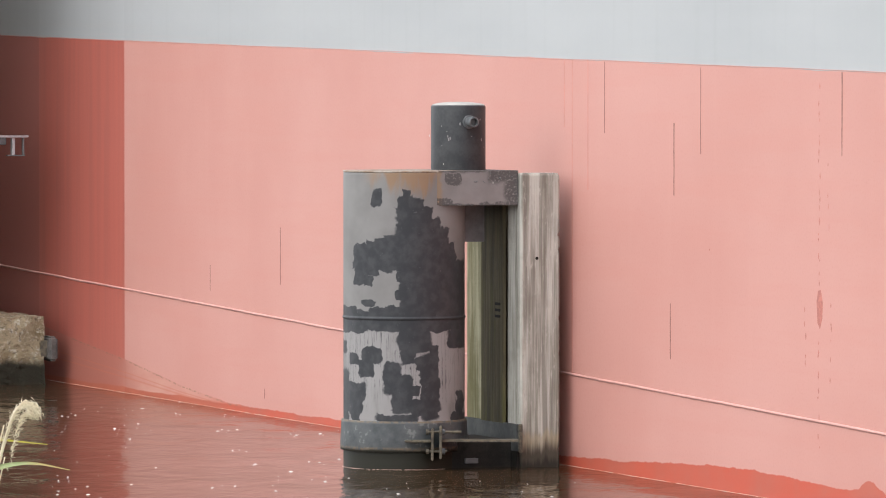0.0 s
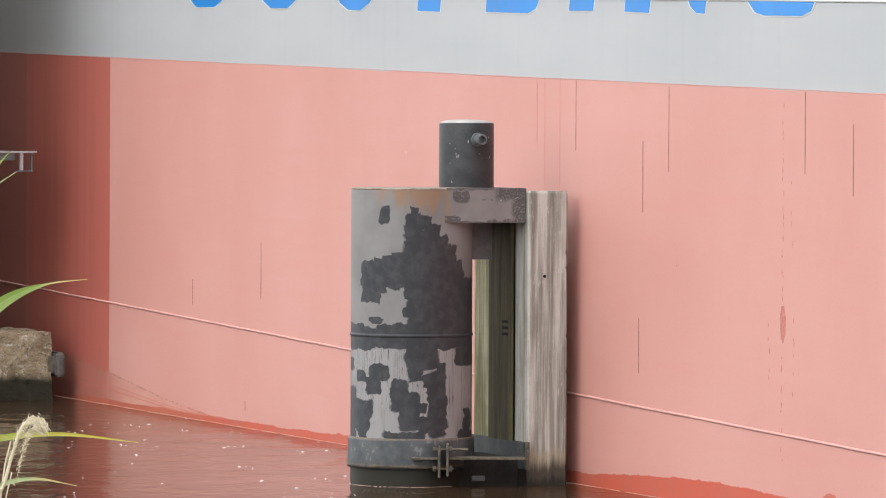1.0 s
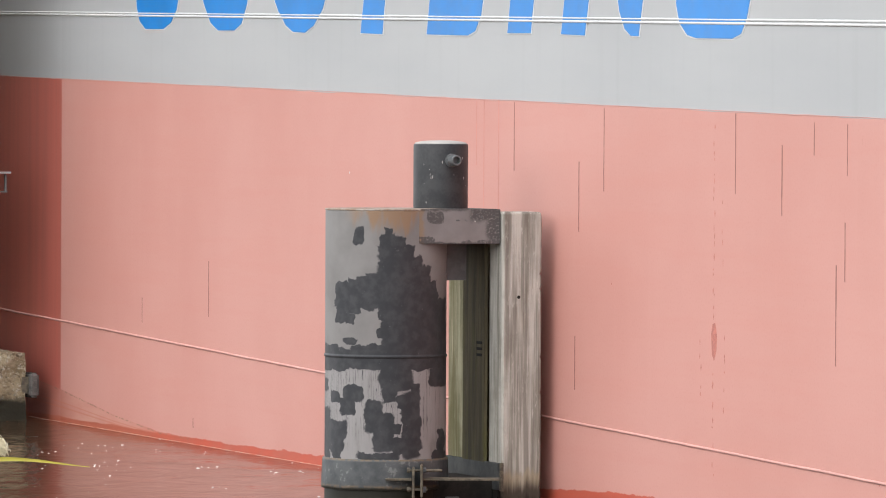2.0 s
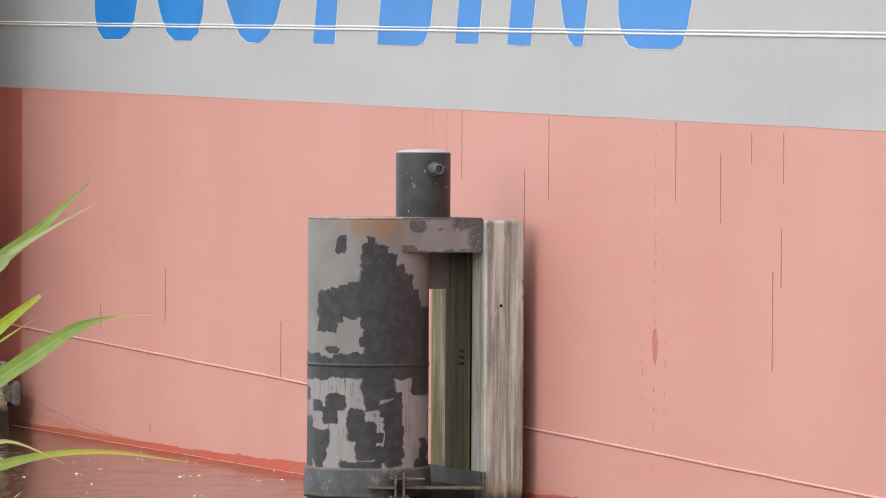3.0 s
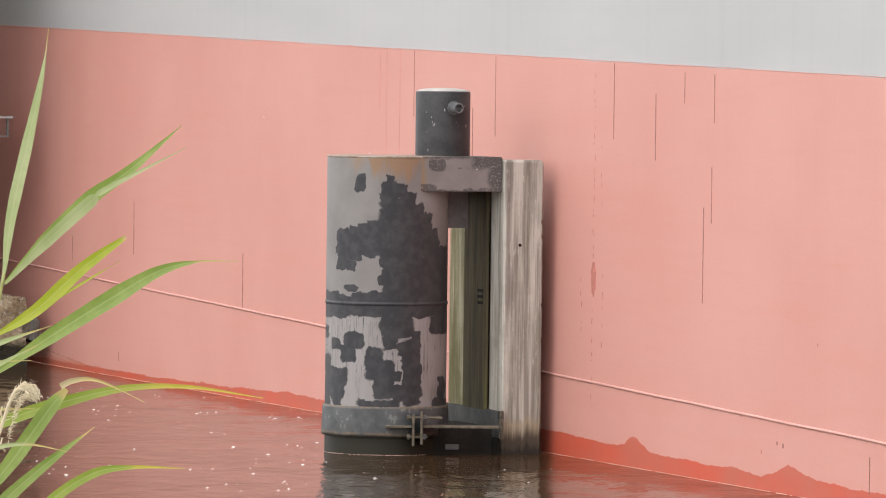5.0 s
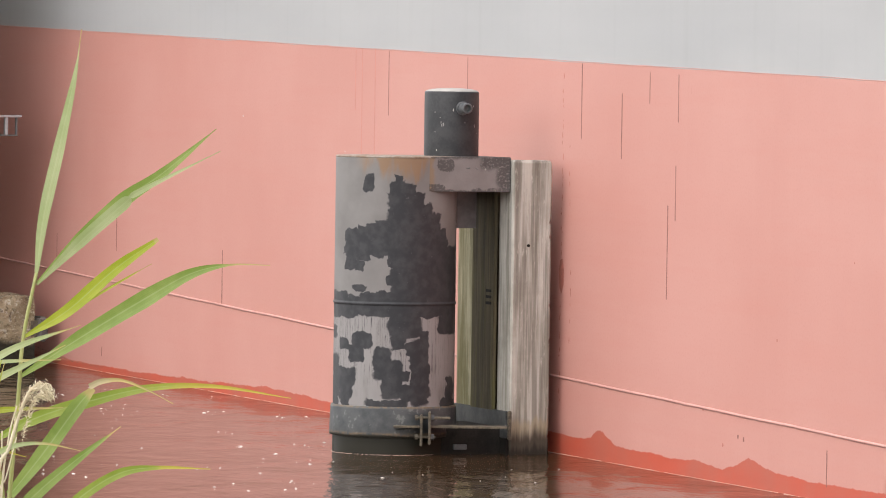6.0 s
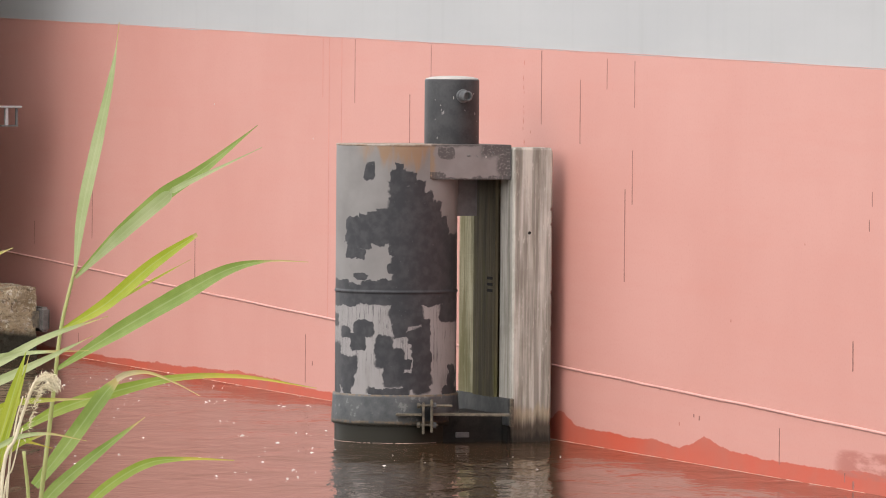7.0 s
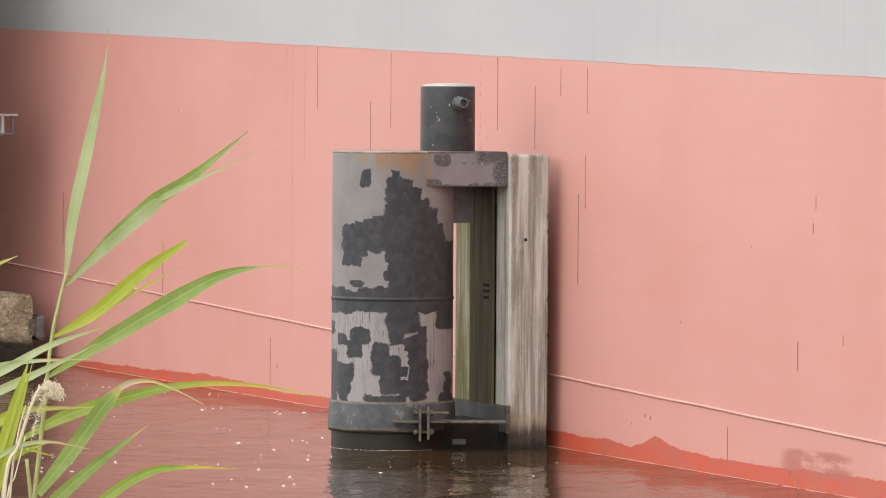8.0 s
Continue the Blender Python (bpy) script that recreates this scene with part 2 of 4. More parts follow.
def arm_paint():
    m = Mat("arm_coating", 0.55)
    fine, big = m.noise(45, 4), m.noise(5.0, 5)
    x, y, z = m.xyz(m.wobble(9.0, 0.10, 4))
    edge = m.any([m.step(x, 0.80, 0.86), m.step(z, 2.855, 2.88), m.step(z, 2.575, 2.56),
                  m.math('MULTIPLY', m.step(x, 0.62, 0.7), m.step(z, 2.74, 2.80)), m.blob(x, z, 0.30, 2.80, 0.07, 0.055), m.blob(x, z, 0.20, 2.57, 0.08, 0.04)])
    grime = m.math('MULTIPLY', m.math('MULTIPLY', edge, m.step(fine, 0.30, 0.5)), 0.8)
    c = m.mix(m.step(big, 0.3, 0.7), (0.185, 0.165, 0.16), (0.22, 0.20, 0.195))
    c = m.mix(m.math('MULTIPLY', m.box(x, z, 0.08, 2.7, 0.10, 0.25, 0.2), 0.7), c, (0.25, 0.16, 0.085))
    c = m.mix(grime, c, (0.045, 0.043, 0.042))
    c = m.mix(m.math('MULTIPLY', grime, m.step(m.noise(45, 2), 0.70, 0.76)), c, (0.15, 0.14, 0.11))
    m.colour(c).bump(fine, 0.35, 0.004)
    return m.m


def timber(name, pale, dark, green=0.0):
    m = Mat(name, 0.8, spec=0.3)
    x, y, z = m.xyz()
    grain = m.noise(1.0, 5, 0.6, v=m.scaled(46.0, 46.0, 1.0), distortion=0.6)
    broad = m.noise(1.0, 4, v=m.scaled(8.0, 8.0, 0.55))
    blot = m.noise(3.5, 5)
    c = m.mix(m.step(m.math('ADD', m.math('MULTIPLY', grain, 0.36), m.math('MULTIPLY', broad, 0.64)), 0.37, 0.61), dark, pale)
    c = m.mix(m.math('MULTIPLY', m.step(blot, 0.5, 0.72), 0.35), c, dark)
    fleck = m.noise(1.0, 5, 0.7, v=m.scaled(34.0, 34.0, 7.0))
    c = m.mix(m.math('MULTIPLY', m.step(fleck, 0.56, 0.74), 0.55), c, tuple(min(0.8, v * 1.25) for v in pale))
    c = m.mix(m.math('MULTIPLY', m.step(fleck, 0.42, 0.28), 0.45), c, dark)
    if green:
        g = m.math('MULTIPLY', m.step(m.math('ADD', m.noise(6.0, 5, v=m.scaled(1, 1, 0.2)), m.math('MULTIPLY', z, -0.09)), 0.30, 0.52), green)
        c = m.mix(g, c, (0.115, 0.105, 0.03))
    band = m.math('MULTIPLY', m.step(m.noise(1.0, 3, v=m.scaled(11.0, 11.0, 0.4)), 0.50, 0.62), m.step(z, 2.3, 0.7))
    c = m.mix(m.math('MULTIPLY', band, 0.8), c, dark)
    crack = m.math('MULTIPLY', m.step(m.noise(1.0, 3, v=m.scaled(70.0, 70.0, 2.2)), 0.68, 0.73), 0.4)
    c = m.mix(crack, c, (0.06, 0.052, 0.042))
    tan = m.math('ADD', z, m.math('MULTIPLY', m.noise(1.0, 4, v=m.scaled(26, 26, 1.5)), 0.22))
    c = m.mix(m.math('MULTIPLY', m.step(tan, 0.47, 0.39), 0.6), c, (0.34, 0.27, 0.17))
    c = m.mix(m.math('MULTIPLY', m.step(tan, 0.40, 0.24), 0.96), c, (0.060, 0.047, 0.036))
    c = m.mix(m.step(tan, 0.22, 0.13), c, (0.030, 0.025, 0.019))
    m.colour(c)
    m.bump(m.math('ADD', grain, m.math('MULTIPLY', crack, -0.6)), 0.6, 0.012)
    return m.m


def concrete():
    m = Mat("old_concrete", 0.88, spec=0.3)
    x, y, z = m.xyz()
    n, s, p = m.noise(2.2, 6, 0.65), m.noise(20.0, 6, 0.75), m.noise(60.0, 3)
    c = m.mix(m.step(n, 0.3, 0.7), (0.22, 0.17, 0.10), (0.40, 0.33, 0.22))
    c = m.mix(m.math('MULTIPLY', m.step(m.noise(11.0, 6, 0.75), 0.52, 0.62), 0.75), c, (0.58, 0.54, 0.45))
    c = m.mix(m.math('MULTIPLY', m.step(p, 0.60, 0.68), 0.6), c, (0.60, 0.57, 0.50))
    c = m.mix(m.math('MULTIPLY', m.step(s, 0.47, 0.37), 0.75), c, (0.085, 0.066, 0.042))
    foul = m.step(m.math('ADD', z, m.math('MULTIPLY', n, 0.25)), 0.46, 0.34)
    c = m.mix(foul, c, (0.030, 0.027, 0.018))
    m.colour(c).bump(m.math('ADD', s, m.math('MULTIPLY', p, 0.4)), 0.8, 0.03)
    return m.m


def water_surface():
    m = Mat("canal_water", 0.06, spec=0.25)
    m.b.inputs["IOR"].default_value = 1.33
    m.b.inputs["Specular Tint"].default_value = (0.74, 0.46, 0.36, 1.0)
    n1 = m.noise(1.0, 3, 0.5, v=m.scaled(0.45, 0.30, 1.0), distortion=0.5)
    n2 = m.noise(1.0, 4, 0.55, v=m.scaled(2.0, 0.9, 1.0), distortion=0.6)
    n3 = m.noise(1.0, 2, 0.5, v=m.scaled(7.0, 3.0, 1.0))
    m.colour(m.mix(m.noise(0.2, 3), (0.050, 0.029, 0.015), (0.062, 0.037, 0.020)))
    m.bump(m.math('ADD', m.math('ADD', n1, m.math('MULTIPLY', n2, 0.66)), m.math('MULTIPLY', n3, 0.11)), 1.0, 0.034)
    return m.m


def leaf_material(name, c, tip, translucent=0.45, dry=(0.50, 0.40, 0.16), rib=(0.62, 0.66, 0.40)):
    """Green blade with lengthwise veins; the second map axis turns it dry towards the tip."""
    m = Mat(name, 0.45)
    uv = m.t.nodes.new("ShaderNodeTexCoord").outputs["UV"]
    across, along, _ = m.xyz(uv)
    vein = m.noise(1.0, 2, v=m.scaled(26.0, 0.0, 1.0, uv))
    big = m.noise(14.0, 4)
    col = m.mix(m.step(big, 0.3, 0.7), c, tip)
    col = m.mix(m.math('MULTIPLY', m.step(vein, 0.42, 0.68), 0.35), col, tuple(v * 0.6 for v in c))
    mid = m.step(m.math('ABSOLUTE', m.math('SUBTRACT', across, 0.5)), 0.075, 0.02)
    col = m.mix(m.math('MULTIPLY', mid, 0.22), col, rib)
    spot = m.step(m.math('ADD', along, m.math('MULTIPLY_ADD', m.noise(40.0, 3), 0.5, -0.25)), 0.05, 0.55)
    col = m.mix(spot, col, dry)
    m.colour(col)
    tr = m.t.nodes.new("ShaderNodeBsdfTranslucent")
    m.put(tr.inputs["Color"], col)
    mx = m.t.nodes.new("ShaderNodeMixShader")
    mx.inputs[0].default_value = translucent
    out = m.t.nodes["Material Output"]
    m.t.links.new(m.b.outputs[0], mx.inputs[1])
    m.t.links.new(tr.outputs[0], mx.inputs[2])
    m.t.links.new(mx.outputs[0], out.inputs["Surface"])
    return m.m


HULL = hull_paint()
BLUE = plain("blue_letter_paint", (0.007, 0.20, 0.58), 0.4, vary=0.10, scale=0.8)
WHITE = plain("white_paint", (0.62, 0.62, 0.62), 0.45, vary=0.06)
PINK_BAR = plain("faded_red_bar", (0.54, 0.28, 0.245), 0.5, vary=0.10, scale=2.0)
STREAK = plain("rusty_scratch", (0.27, 0.115, 0.095), 0.7, vary=0.35, scale=14)
SEAM = plain("filled_seam", (0.57, 0.235, 0.19), 0.5, vary=0.10, scale=3)
RUST_SPOT = plain("rust_stain", (0.47, 0.165, 0.13), 0.6, vary=0.2, scale=14)
DECK = plain("deck_paint", (0.10, 0.16, 0.11), 0.7)
PILE = pile_paint()
ARM = arm_paint()
GREYPAINT = plain("grey_coating", (0.25, 0.228, 0.222), 0.55, vary=0.15, scale=5)
# grey coating darkened to paint in the shade under the arm
GUSSET = mottled("shade_toned_coating", (0.125, 0.114, 0.116), (0.19, 0.172, 0.174), 4.0, 0.6, 0.2, 0.003)
BLACK = mottled("black_coating", (0.024, 0.025, 0.027), (0.043, 0.042, 0.044), 7.0, 0.45, 0.25, 0.003, spec=0.3)
# wet steel, taken down to near black to paint in shade
SHADEBLACK = mottled("wet_shade_black", (0.014, 0.013, 0.012), (0.026, 0.023, 0.020), 9.0, 0.7, 0.3, 0.004, spec=0.12)
STEEL = mottled("worn_grey_steel", (0.075, 0.08, 0.085), (0.14, 0.14, 0.14), 6.0, 0.5, 0.3, 0.004)


def band_paint():
    m = Mat("scuffed_band_coating", 0.5, spec=0.35)
    x, y, z = m.xyz()
    n, s = m.noise(4.0, 6, 0.65), m.noise(22.0, 4)
    c = m.mix(m.step(n, 0.35, 0.65), (0.045, 0.049, 0.053), (0.085, 0.088, 0.09))
    c = m.mix(m.math('MULTIPLY', m.step(m.math('ADD', m.math('MULTIPLY', n, 0.5), m.math('MULTIPLY', s, 0.5)), 0.57, 0.63), 0.6), c, (0.20, 0.20, 0.195))
    rim = m.math('MULTIPLY', m.math('ADD', m.step(z, 0.44, 0.46), m.step(z, 0.225, 0.20)), m.step(s, 0.35, 0.55))
    c = m.mix(m.math('MULTIPLY', rim, 0.7), c, (0.17, 0.115, 0.065))
    c = m.mix(m.step(m.math('ADD', z, m.math('MULTIPLY', n, 0.10)), 0.25, 0.235), c, (0.045, 0.042, 0.035))
    m.colour(c).bump(s, 0.35, 0.004)
    return m.m


BANDPAINT = band_paint()
# darker version of the band coating; the wale's shade is in the colour
WALEPAINT = mottled("shaded_wale_coating", (0.030, 0.031, 0.032), (0.072, 0.072, 0.070), 6.0, 0.55, 0.3, 0.004, spec=0.3)
RUSTY = mottled("rusty_steel", (0.06, 0.05, 0.038), (0.16, 0.13, 0.09), 18.0, 0.75, 0.4, 0.003)
GALV = mottled("galvanised_steel", (0.36, 0.37, 0.38), (0.50, 0.51, 0.52), 9.0, 0.45, 0.15, 0.002, 0.5)
TOPRUST = mottled("pale_rusty_rim", (0.20, 0.12, 0.07), (0.36, 0.31, 0.27), 5.0, 0.8, 0.4, 0.004)
CAP = plain("pale_cap_coating", (0.42, 0.39, 0.36), 0.7)
# the shade of the recess between the posts is put into this colour
SHADEWOOD = timber("shade_dark_timber", (0.125, 0.098, 0.055), (0.055, 0.044, 0.026), 0.5)
PALEWOOD = timber("weathered_grey_timber", (0.52, 0.49, 0.44), (0.205, 0.185, 0.157), 0.10)
GREENWOOD = timber("algae_green_timber", (0.50, 0.455, 0.31), (0.19, 0.165, 0.085), 0.6)
CONCRETE = concrete()
RUBBER = mottled("grey_rubber", (0.07, 0.065, 0.06), (0.14, 0.125, 0.115), 10.0, 0.8, 0.3, 0.004)
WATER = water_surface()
FROTH = plain("pinkish_froth", (0.50, 0.33, 0.27), 0.6, vary=0.2)
FOAM = plain("foam", (0.80, 0.78, 0.74), 0.8, vary=0.05)
EARTH = mottled("bank_soil_and_grass", (0.045, 0.060, 0.020), (0.085, 0.095, 0.035), 1.2, 0.95, 0.8, 0.05)
LEAF = leaf_material("reed_leaf", (0.22, 0.31, 0.065), (0.33, 0.41, 0.12), 0.42)
LEAF_TURNING = leaf_material("turning_reed_leaf", (0.26, 0.34, 0.05), (0.36, 0.43, 0.09), 0.45, dry=(0.50, 0.43, 0.07))
LEAF_PALE = leaf_material("reed_leaf_underside", (0.38, 0.44, 0.20), (0.48, 0.52, 0.28))
LEAF_LIME = leaf_material("young_reed_leaf", (0.33, 0.40, 0.03), (0.45, 0.48, 0.06))
LEAF_DRY = leaf_material("dry_leaf_tip", (0.46, 0.37, 0.21), (0.58, 0.48, 0.30), 0.2)
STEM = leaf_material("reed_stem", (0.33, 0.34, 0.11), (0.42, 0.41, 0.16), 0.1)
PLUME = leaf_material("dry_plume", (0.72, 0.62, 0.45), (0.86, 0.77, 0.60), 0.25)


# ---- mesh helpers ----
def part(name, bm, material, parent, label="", smooth=False):
    me = bpy.data.meshes.new(name)
    bm.to_mesh(me)
    bm.free()
    for m in material if isinstance(material, (list, tuple)) else [material]:
        me.materials.append(m)
    if smooth:
        for p in me.polygons:
            p.use_smooth = True
    ob = new(name, me)
    ob.parent = parent
    if label:
        tagged(ob, label)
    return ob


def thing(name, m, label, category, group="", kind=""):
    ob = new(name)
    ob.matrix_world = m
    return tagged(ob, label, category, group, kind)


def box_bm(x0, x1, y0, y1, z0, z1, bevel=0.0, bm=None, seg=2):
    bm = bm or bmesh.new()
    r = bmesh.ops.create_cube(bm, size=1.0, matrix=Matrix.Translation(((x0 + x1) / 2, (y0 + y1) / 2, (z0 + z1) / 2)) @ Matrix.Diagonal((x1 - x0, y1 - y0, z1 - z0, 1)))
    if bevel:
        es = list({e for v in r["verts"] for e in v.link_edges})
        bmesh.ops.bevel(bm, geom=es, offset=bevel, segments=seg, affect='EDGES', clamp_overlap=True)
    return bm


def lathe(profile, n=64, m=Matrix(), bm=None):
    """A body turned round the z axis; profile of (radius, height) from the bottom up."""
    bm = bm or bmesh.new()
    rings = []
    for r, z in profile:
        if r < 1e-6:
            rings.append([bm.verts.new(m @ Vector((0, 0, z)))])
        else:
            rings.append([bm.verts.new(m @ Vector((r * math.cos(2 * math.pi * i / n), r * math.sin(2 * math.pi * i / n), z))) for i in range(n)])
    for a, b in zip(rings, rings[1:]):
        for i in range(n):
            j = (i + 1) % n
            if len(a) == 1:
                bm.faces.new((a[0], b[j], b[i]))
            elif len(b) == 1:
                bm.faces.new((a[i], a[j], b[0]))
            else:
                bm.faces.new((a[i], a[j], b[j], b[i]))
    return bm


def tube(points, radii, n=8, bm=None):
    bm = bm or bmesh.new()
    pts = [Vector(p) for p in points]
    rings = []
    for i, p in enumerate(pts):
        d = (pts[min(i + 1, len(pts) - 1)] - pts[max(i - 1, 0)]).normalized()
        side = d.cross(Vector((0, 1, 0.01))).normalized()
        up = side.cross(d)
        r = radii[i] if isinstance(radii, (list, tuple)) else radii
        rings.append([bm.verts.new(p + r * (math.cos(2 * math.pi * k / n) * side + math.sin(2 * math.pi * k / n) * up)) for k in range(n)])
    for a, b in zip(rings, rings[1:]):
        for k in range(n):
            bm.faces.new((a[k], a[(k + 1) % n], b[(k + 1) % n], b[k]))
    bm.faces.new(rings[0][::-1])
    bm.faces.new(rings[-1])
    return bm


def smooth_path(points, n):
    """A Catmull-Rom curve through the points, n steps a span."""
    p = [Vector(q) for q in points]
    p = [p[0] * 2 - p[1]] + p + [p[-1] * 2 - p[-2]]
    out = []
    for i in range(1, len(p) - 2):
        for k in range(n):
            t = k / n
            a, b, c, d = p[i - 1], p[i], p[i + 1], p[i + 2]
            out.append(0.5 * (2 * b + (c - a) * t + (2 * a - 5 * b + 4 * c - d) * t * t + (3 * b - a - 3 * c + d) * t ** 3))
    return out + [p[-2]]


def slab(outline, y0, y1, bm=None):
    """A flat plate: an outline in the x-z plane, from y0 (outer face) to y1."""
    bm = bm or bmesh.new()
    a = [bm.verts.new((x, y0, z)) for x, z in outline]
    b = [bm.verts.new((x, y1, z)) for x, z in outline]
    bm.faces.new(a)
    bm.faces.new(b[::-1])
    for i in range(len(a)):
        j = (i + 1) % len(a)
        bm.faces.new((a[i], b[i], b[j], a[j]))
    bmesh.ops.recalc_face_normals(bm, faces=bm.faces[:])
    return bm


# ---- setting: water and bank ----
def sheet(name, corners, material, label, category):
    bm = bmesh.new()
    bm.faces.new([bm.verts.new(c) for c in corners])
    ob = part(name, bm, material, None)
    return tagged(ob, label, category, kind="structure")


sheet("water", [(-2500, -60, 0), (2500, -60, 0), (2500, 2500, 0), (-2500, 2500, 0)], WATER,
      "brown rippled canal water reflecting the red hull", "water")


def bank():
    bm = bmesh.new()
    rng = random.Random(3)
    prof = [(-2500, 2.2), (-60, 2.1), (-12, 2.0), (-3, 1.95), (2, 1.9), (6, 1.75), (8.5, 1.6), (10, 1.45), (11.2, 1.2), (13, 0.4), (15, -0.5), (18, -1.2)]
    xs = [-2500, -400, -80, -30, -15, -8, -4, -2, 0, 2, 4, 8, 15, 30, 80, 400, 2500]
    grid = [[bm.verts.new((x, y, z + (rng.uniform(-0.04, 0.04) if y > -12 else 0))) for x in xs] for y, z in prof]
    for a, b in zip(grid, grid[1:]):
        for i in range(len(xs) - 1):
            bm.faces.new((a[i], a[i + 1], b[i + 1], b[i]))
    tagged(part("ground", bm, EARTH, None, smooth=True), "grassy earth bank sloping down into the canal", "ground", kind="structure")


bank()


# ---- the ship ----
HULL_TURN = -69.78
SHIP_SIZE = 1.0054
SHIP_START = Vector((1.1855, 54.88, 0.0)) * SHIP_SIZE
SHIP_WAY = Vector((-0.3457, 0.9384, 0.0))


def ship():
    s = thing("cargo_ship", Matrix.Translation(SHIP_START) @ pose(0, 0, 0, 0, 0, HULL_TURN),
              "large cargo ship with grey topsides and faded red lower hull", "ship")
    # hull: a long body with flat sides, a rounded bow ahead and a stern behind
    bm = bmesh.new()
    outline = [(-38.0, 0.0)]
    for k in range(1, 13):
        a = math.pi / 2 * k / 12
        outline.append((-38.0 - 32.0 * math.sin(a), 12.0 - 12.0 * math.cos(a) ** 0.8 if k < 12 else 12.0))
    near = [(62.0, 1.5), (55.0, 0.0)] + outline
    far = [(x, 24.0 - y) for x, y in near[::-1][1:]]
    ring = near + far
    levels = [-3.0, 0.35, 2.0, 4.0, 6.0, 9.0, 13.0]
    rows = [[bm.verts.new((x, y, z)) for x, y in ring] for z in levels]
    for a, b in zip(rows, rows[1:]):
        for i in range(len(ring)):
            j = (i + 1) % len(ring)
            bm.faces.new((a[i], a[j], b[j], b[i]))
    bm.faces.new(rows[0])
    bmesh.ops.recalc_face_normals(bm, faces=bm.faces[:])
    part("hull", bm, HULL, s)
    bm = bmesh.new()
    bm.faces.new([bm.verts.new((x * 0.995, 12 + (y - 12) * 0.99, 12.2)) for x, y in ring])
    bm.normal_update()
    part("deck", bm, DECK, s, "green painted steel deck")

    def bar(name, z0, slope, r, material, label, x0=-37.0, x1=54.0, wave=0.0):
        n = 120
        rng = random.Random(name + str(z0))
        pts = [(x0 + (x1 - x0) * i / n, 0.0, z0 + slope * (x0 + (x1 - x0) * i / n) + rng.uniform(-wave, wave)) for i in range(n + 1)]
        part(name, tube(pts, r, 10), material, s, label, smooth=True)

    bar("bilge_bar", RIDGE_Z, RIDGE_SLOPE, 0.0135, PINK_BAR, "half-round steel bar welded along the lower hull", wave=0.003)
    bar("rail_bar", 4.786, -0.0228, 0.011, WHITE, "thin white welded bar along the topsides")
    bar("rail_bar", 4.754, -0.0230, 0.014, WHITE, "thin white welded bar along the topsides")
    bar("paint_edge", PAINT_Z + 0.002, PAINT_SLOPE, 0.0035, PINK_BAR, "thin raised paint edge", wave=0.004)

    # blue characters, seen by their feet only, as plain shapes
    feet = [
        [(-11.58, 5.33), (-11.55, 5.13), (-11.43, 4.95), (-11.19, 4.85), (-10.50, 4.84), (-10.21, 4.91), (-9.99, 5.06), (-9.88, 5.30)],
        [(-9.08, 5.28), (-8.96, 5.11), (-8.71, 4.885), (-8.43, 4.79), (-7.84, 4.78), (-7.58, 4.855), (-7.39, 5.07), (-7.35, 5.24)],
        [(-6.55, 5.22), (-6.29, 4.97), (-6.03, 4.805), (-5.78, 4.73), (-5.38, 4.715), (-5.09, 4.79), (-4.80, 4.96), (-4.65, 5.17)],
        [(-3.44, 5.15), (-3.57, 4.68), (-2.89, 4.66), (-2.79, 5.13)],
        [(-1.43, 5.10), (-1.54, 4.635), (-0.35, 4.605), (-0.14, 4.645), (0.03, 4.80), (0.11, 5.065)],
        [(0.875, 5.05), (0.767, 4.61), (1.40, 4.60), (1.50, 5.03)],
        [(2.32, 5.01), (2.21, 4.577), (2.82, 4.556), (2.95, 5.0)],
        [(3.62, 4.98), (3.70, 4.76), (3.83, 4.60), (3.98, 4.533), (4.17, 4.527), (4.30, 4.97)],
        [(5.07, 4.95), (5.08, 4.79), (5.16, 4.63), (5.34, 4.52), (5.55, 4.488), (6.37, 4.47), (6.57, 4.51), (6.70, 4.65), (6.81, 4.91)],
    ]
    for f in feet:
        f = [(x + 0.076, z) for x, z in f]
        (ax, az), (bx, bz) = f[0], f[-1]
        up = [(bx + 0.02, bz + 0.7), (bx - 0.05, bz + 1.5), ((ax + bx) / 2, bz + 1.75), (ax + 0.05, az + 1.5), (ax - 0.02, az + 0.7)]
        cx = sum(p[0] for p in f) / len(f)
        rim = [(cx + (x - cx) * 1.0 + (0.022 if x > cx else -0.022), z - 0.011) for x, z in f + up]
        edge = part("letter_edge", slab(rim, -0.004, 0.02), WHITE, s, "thin white painted outline")
        part("letter", slab(f + up, -0.008, 0.01), BLUE, edge, "bright blue painted block shape")

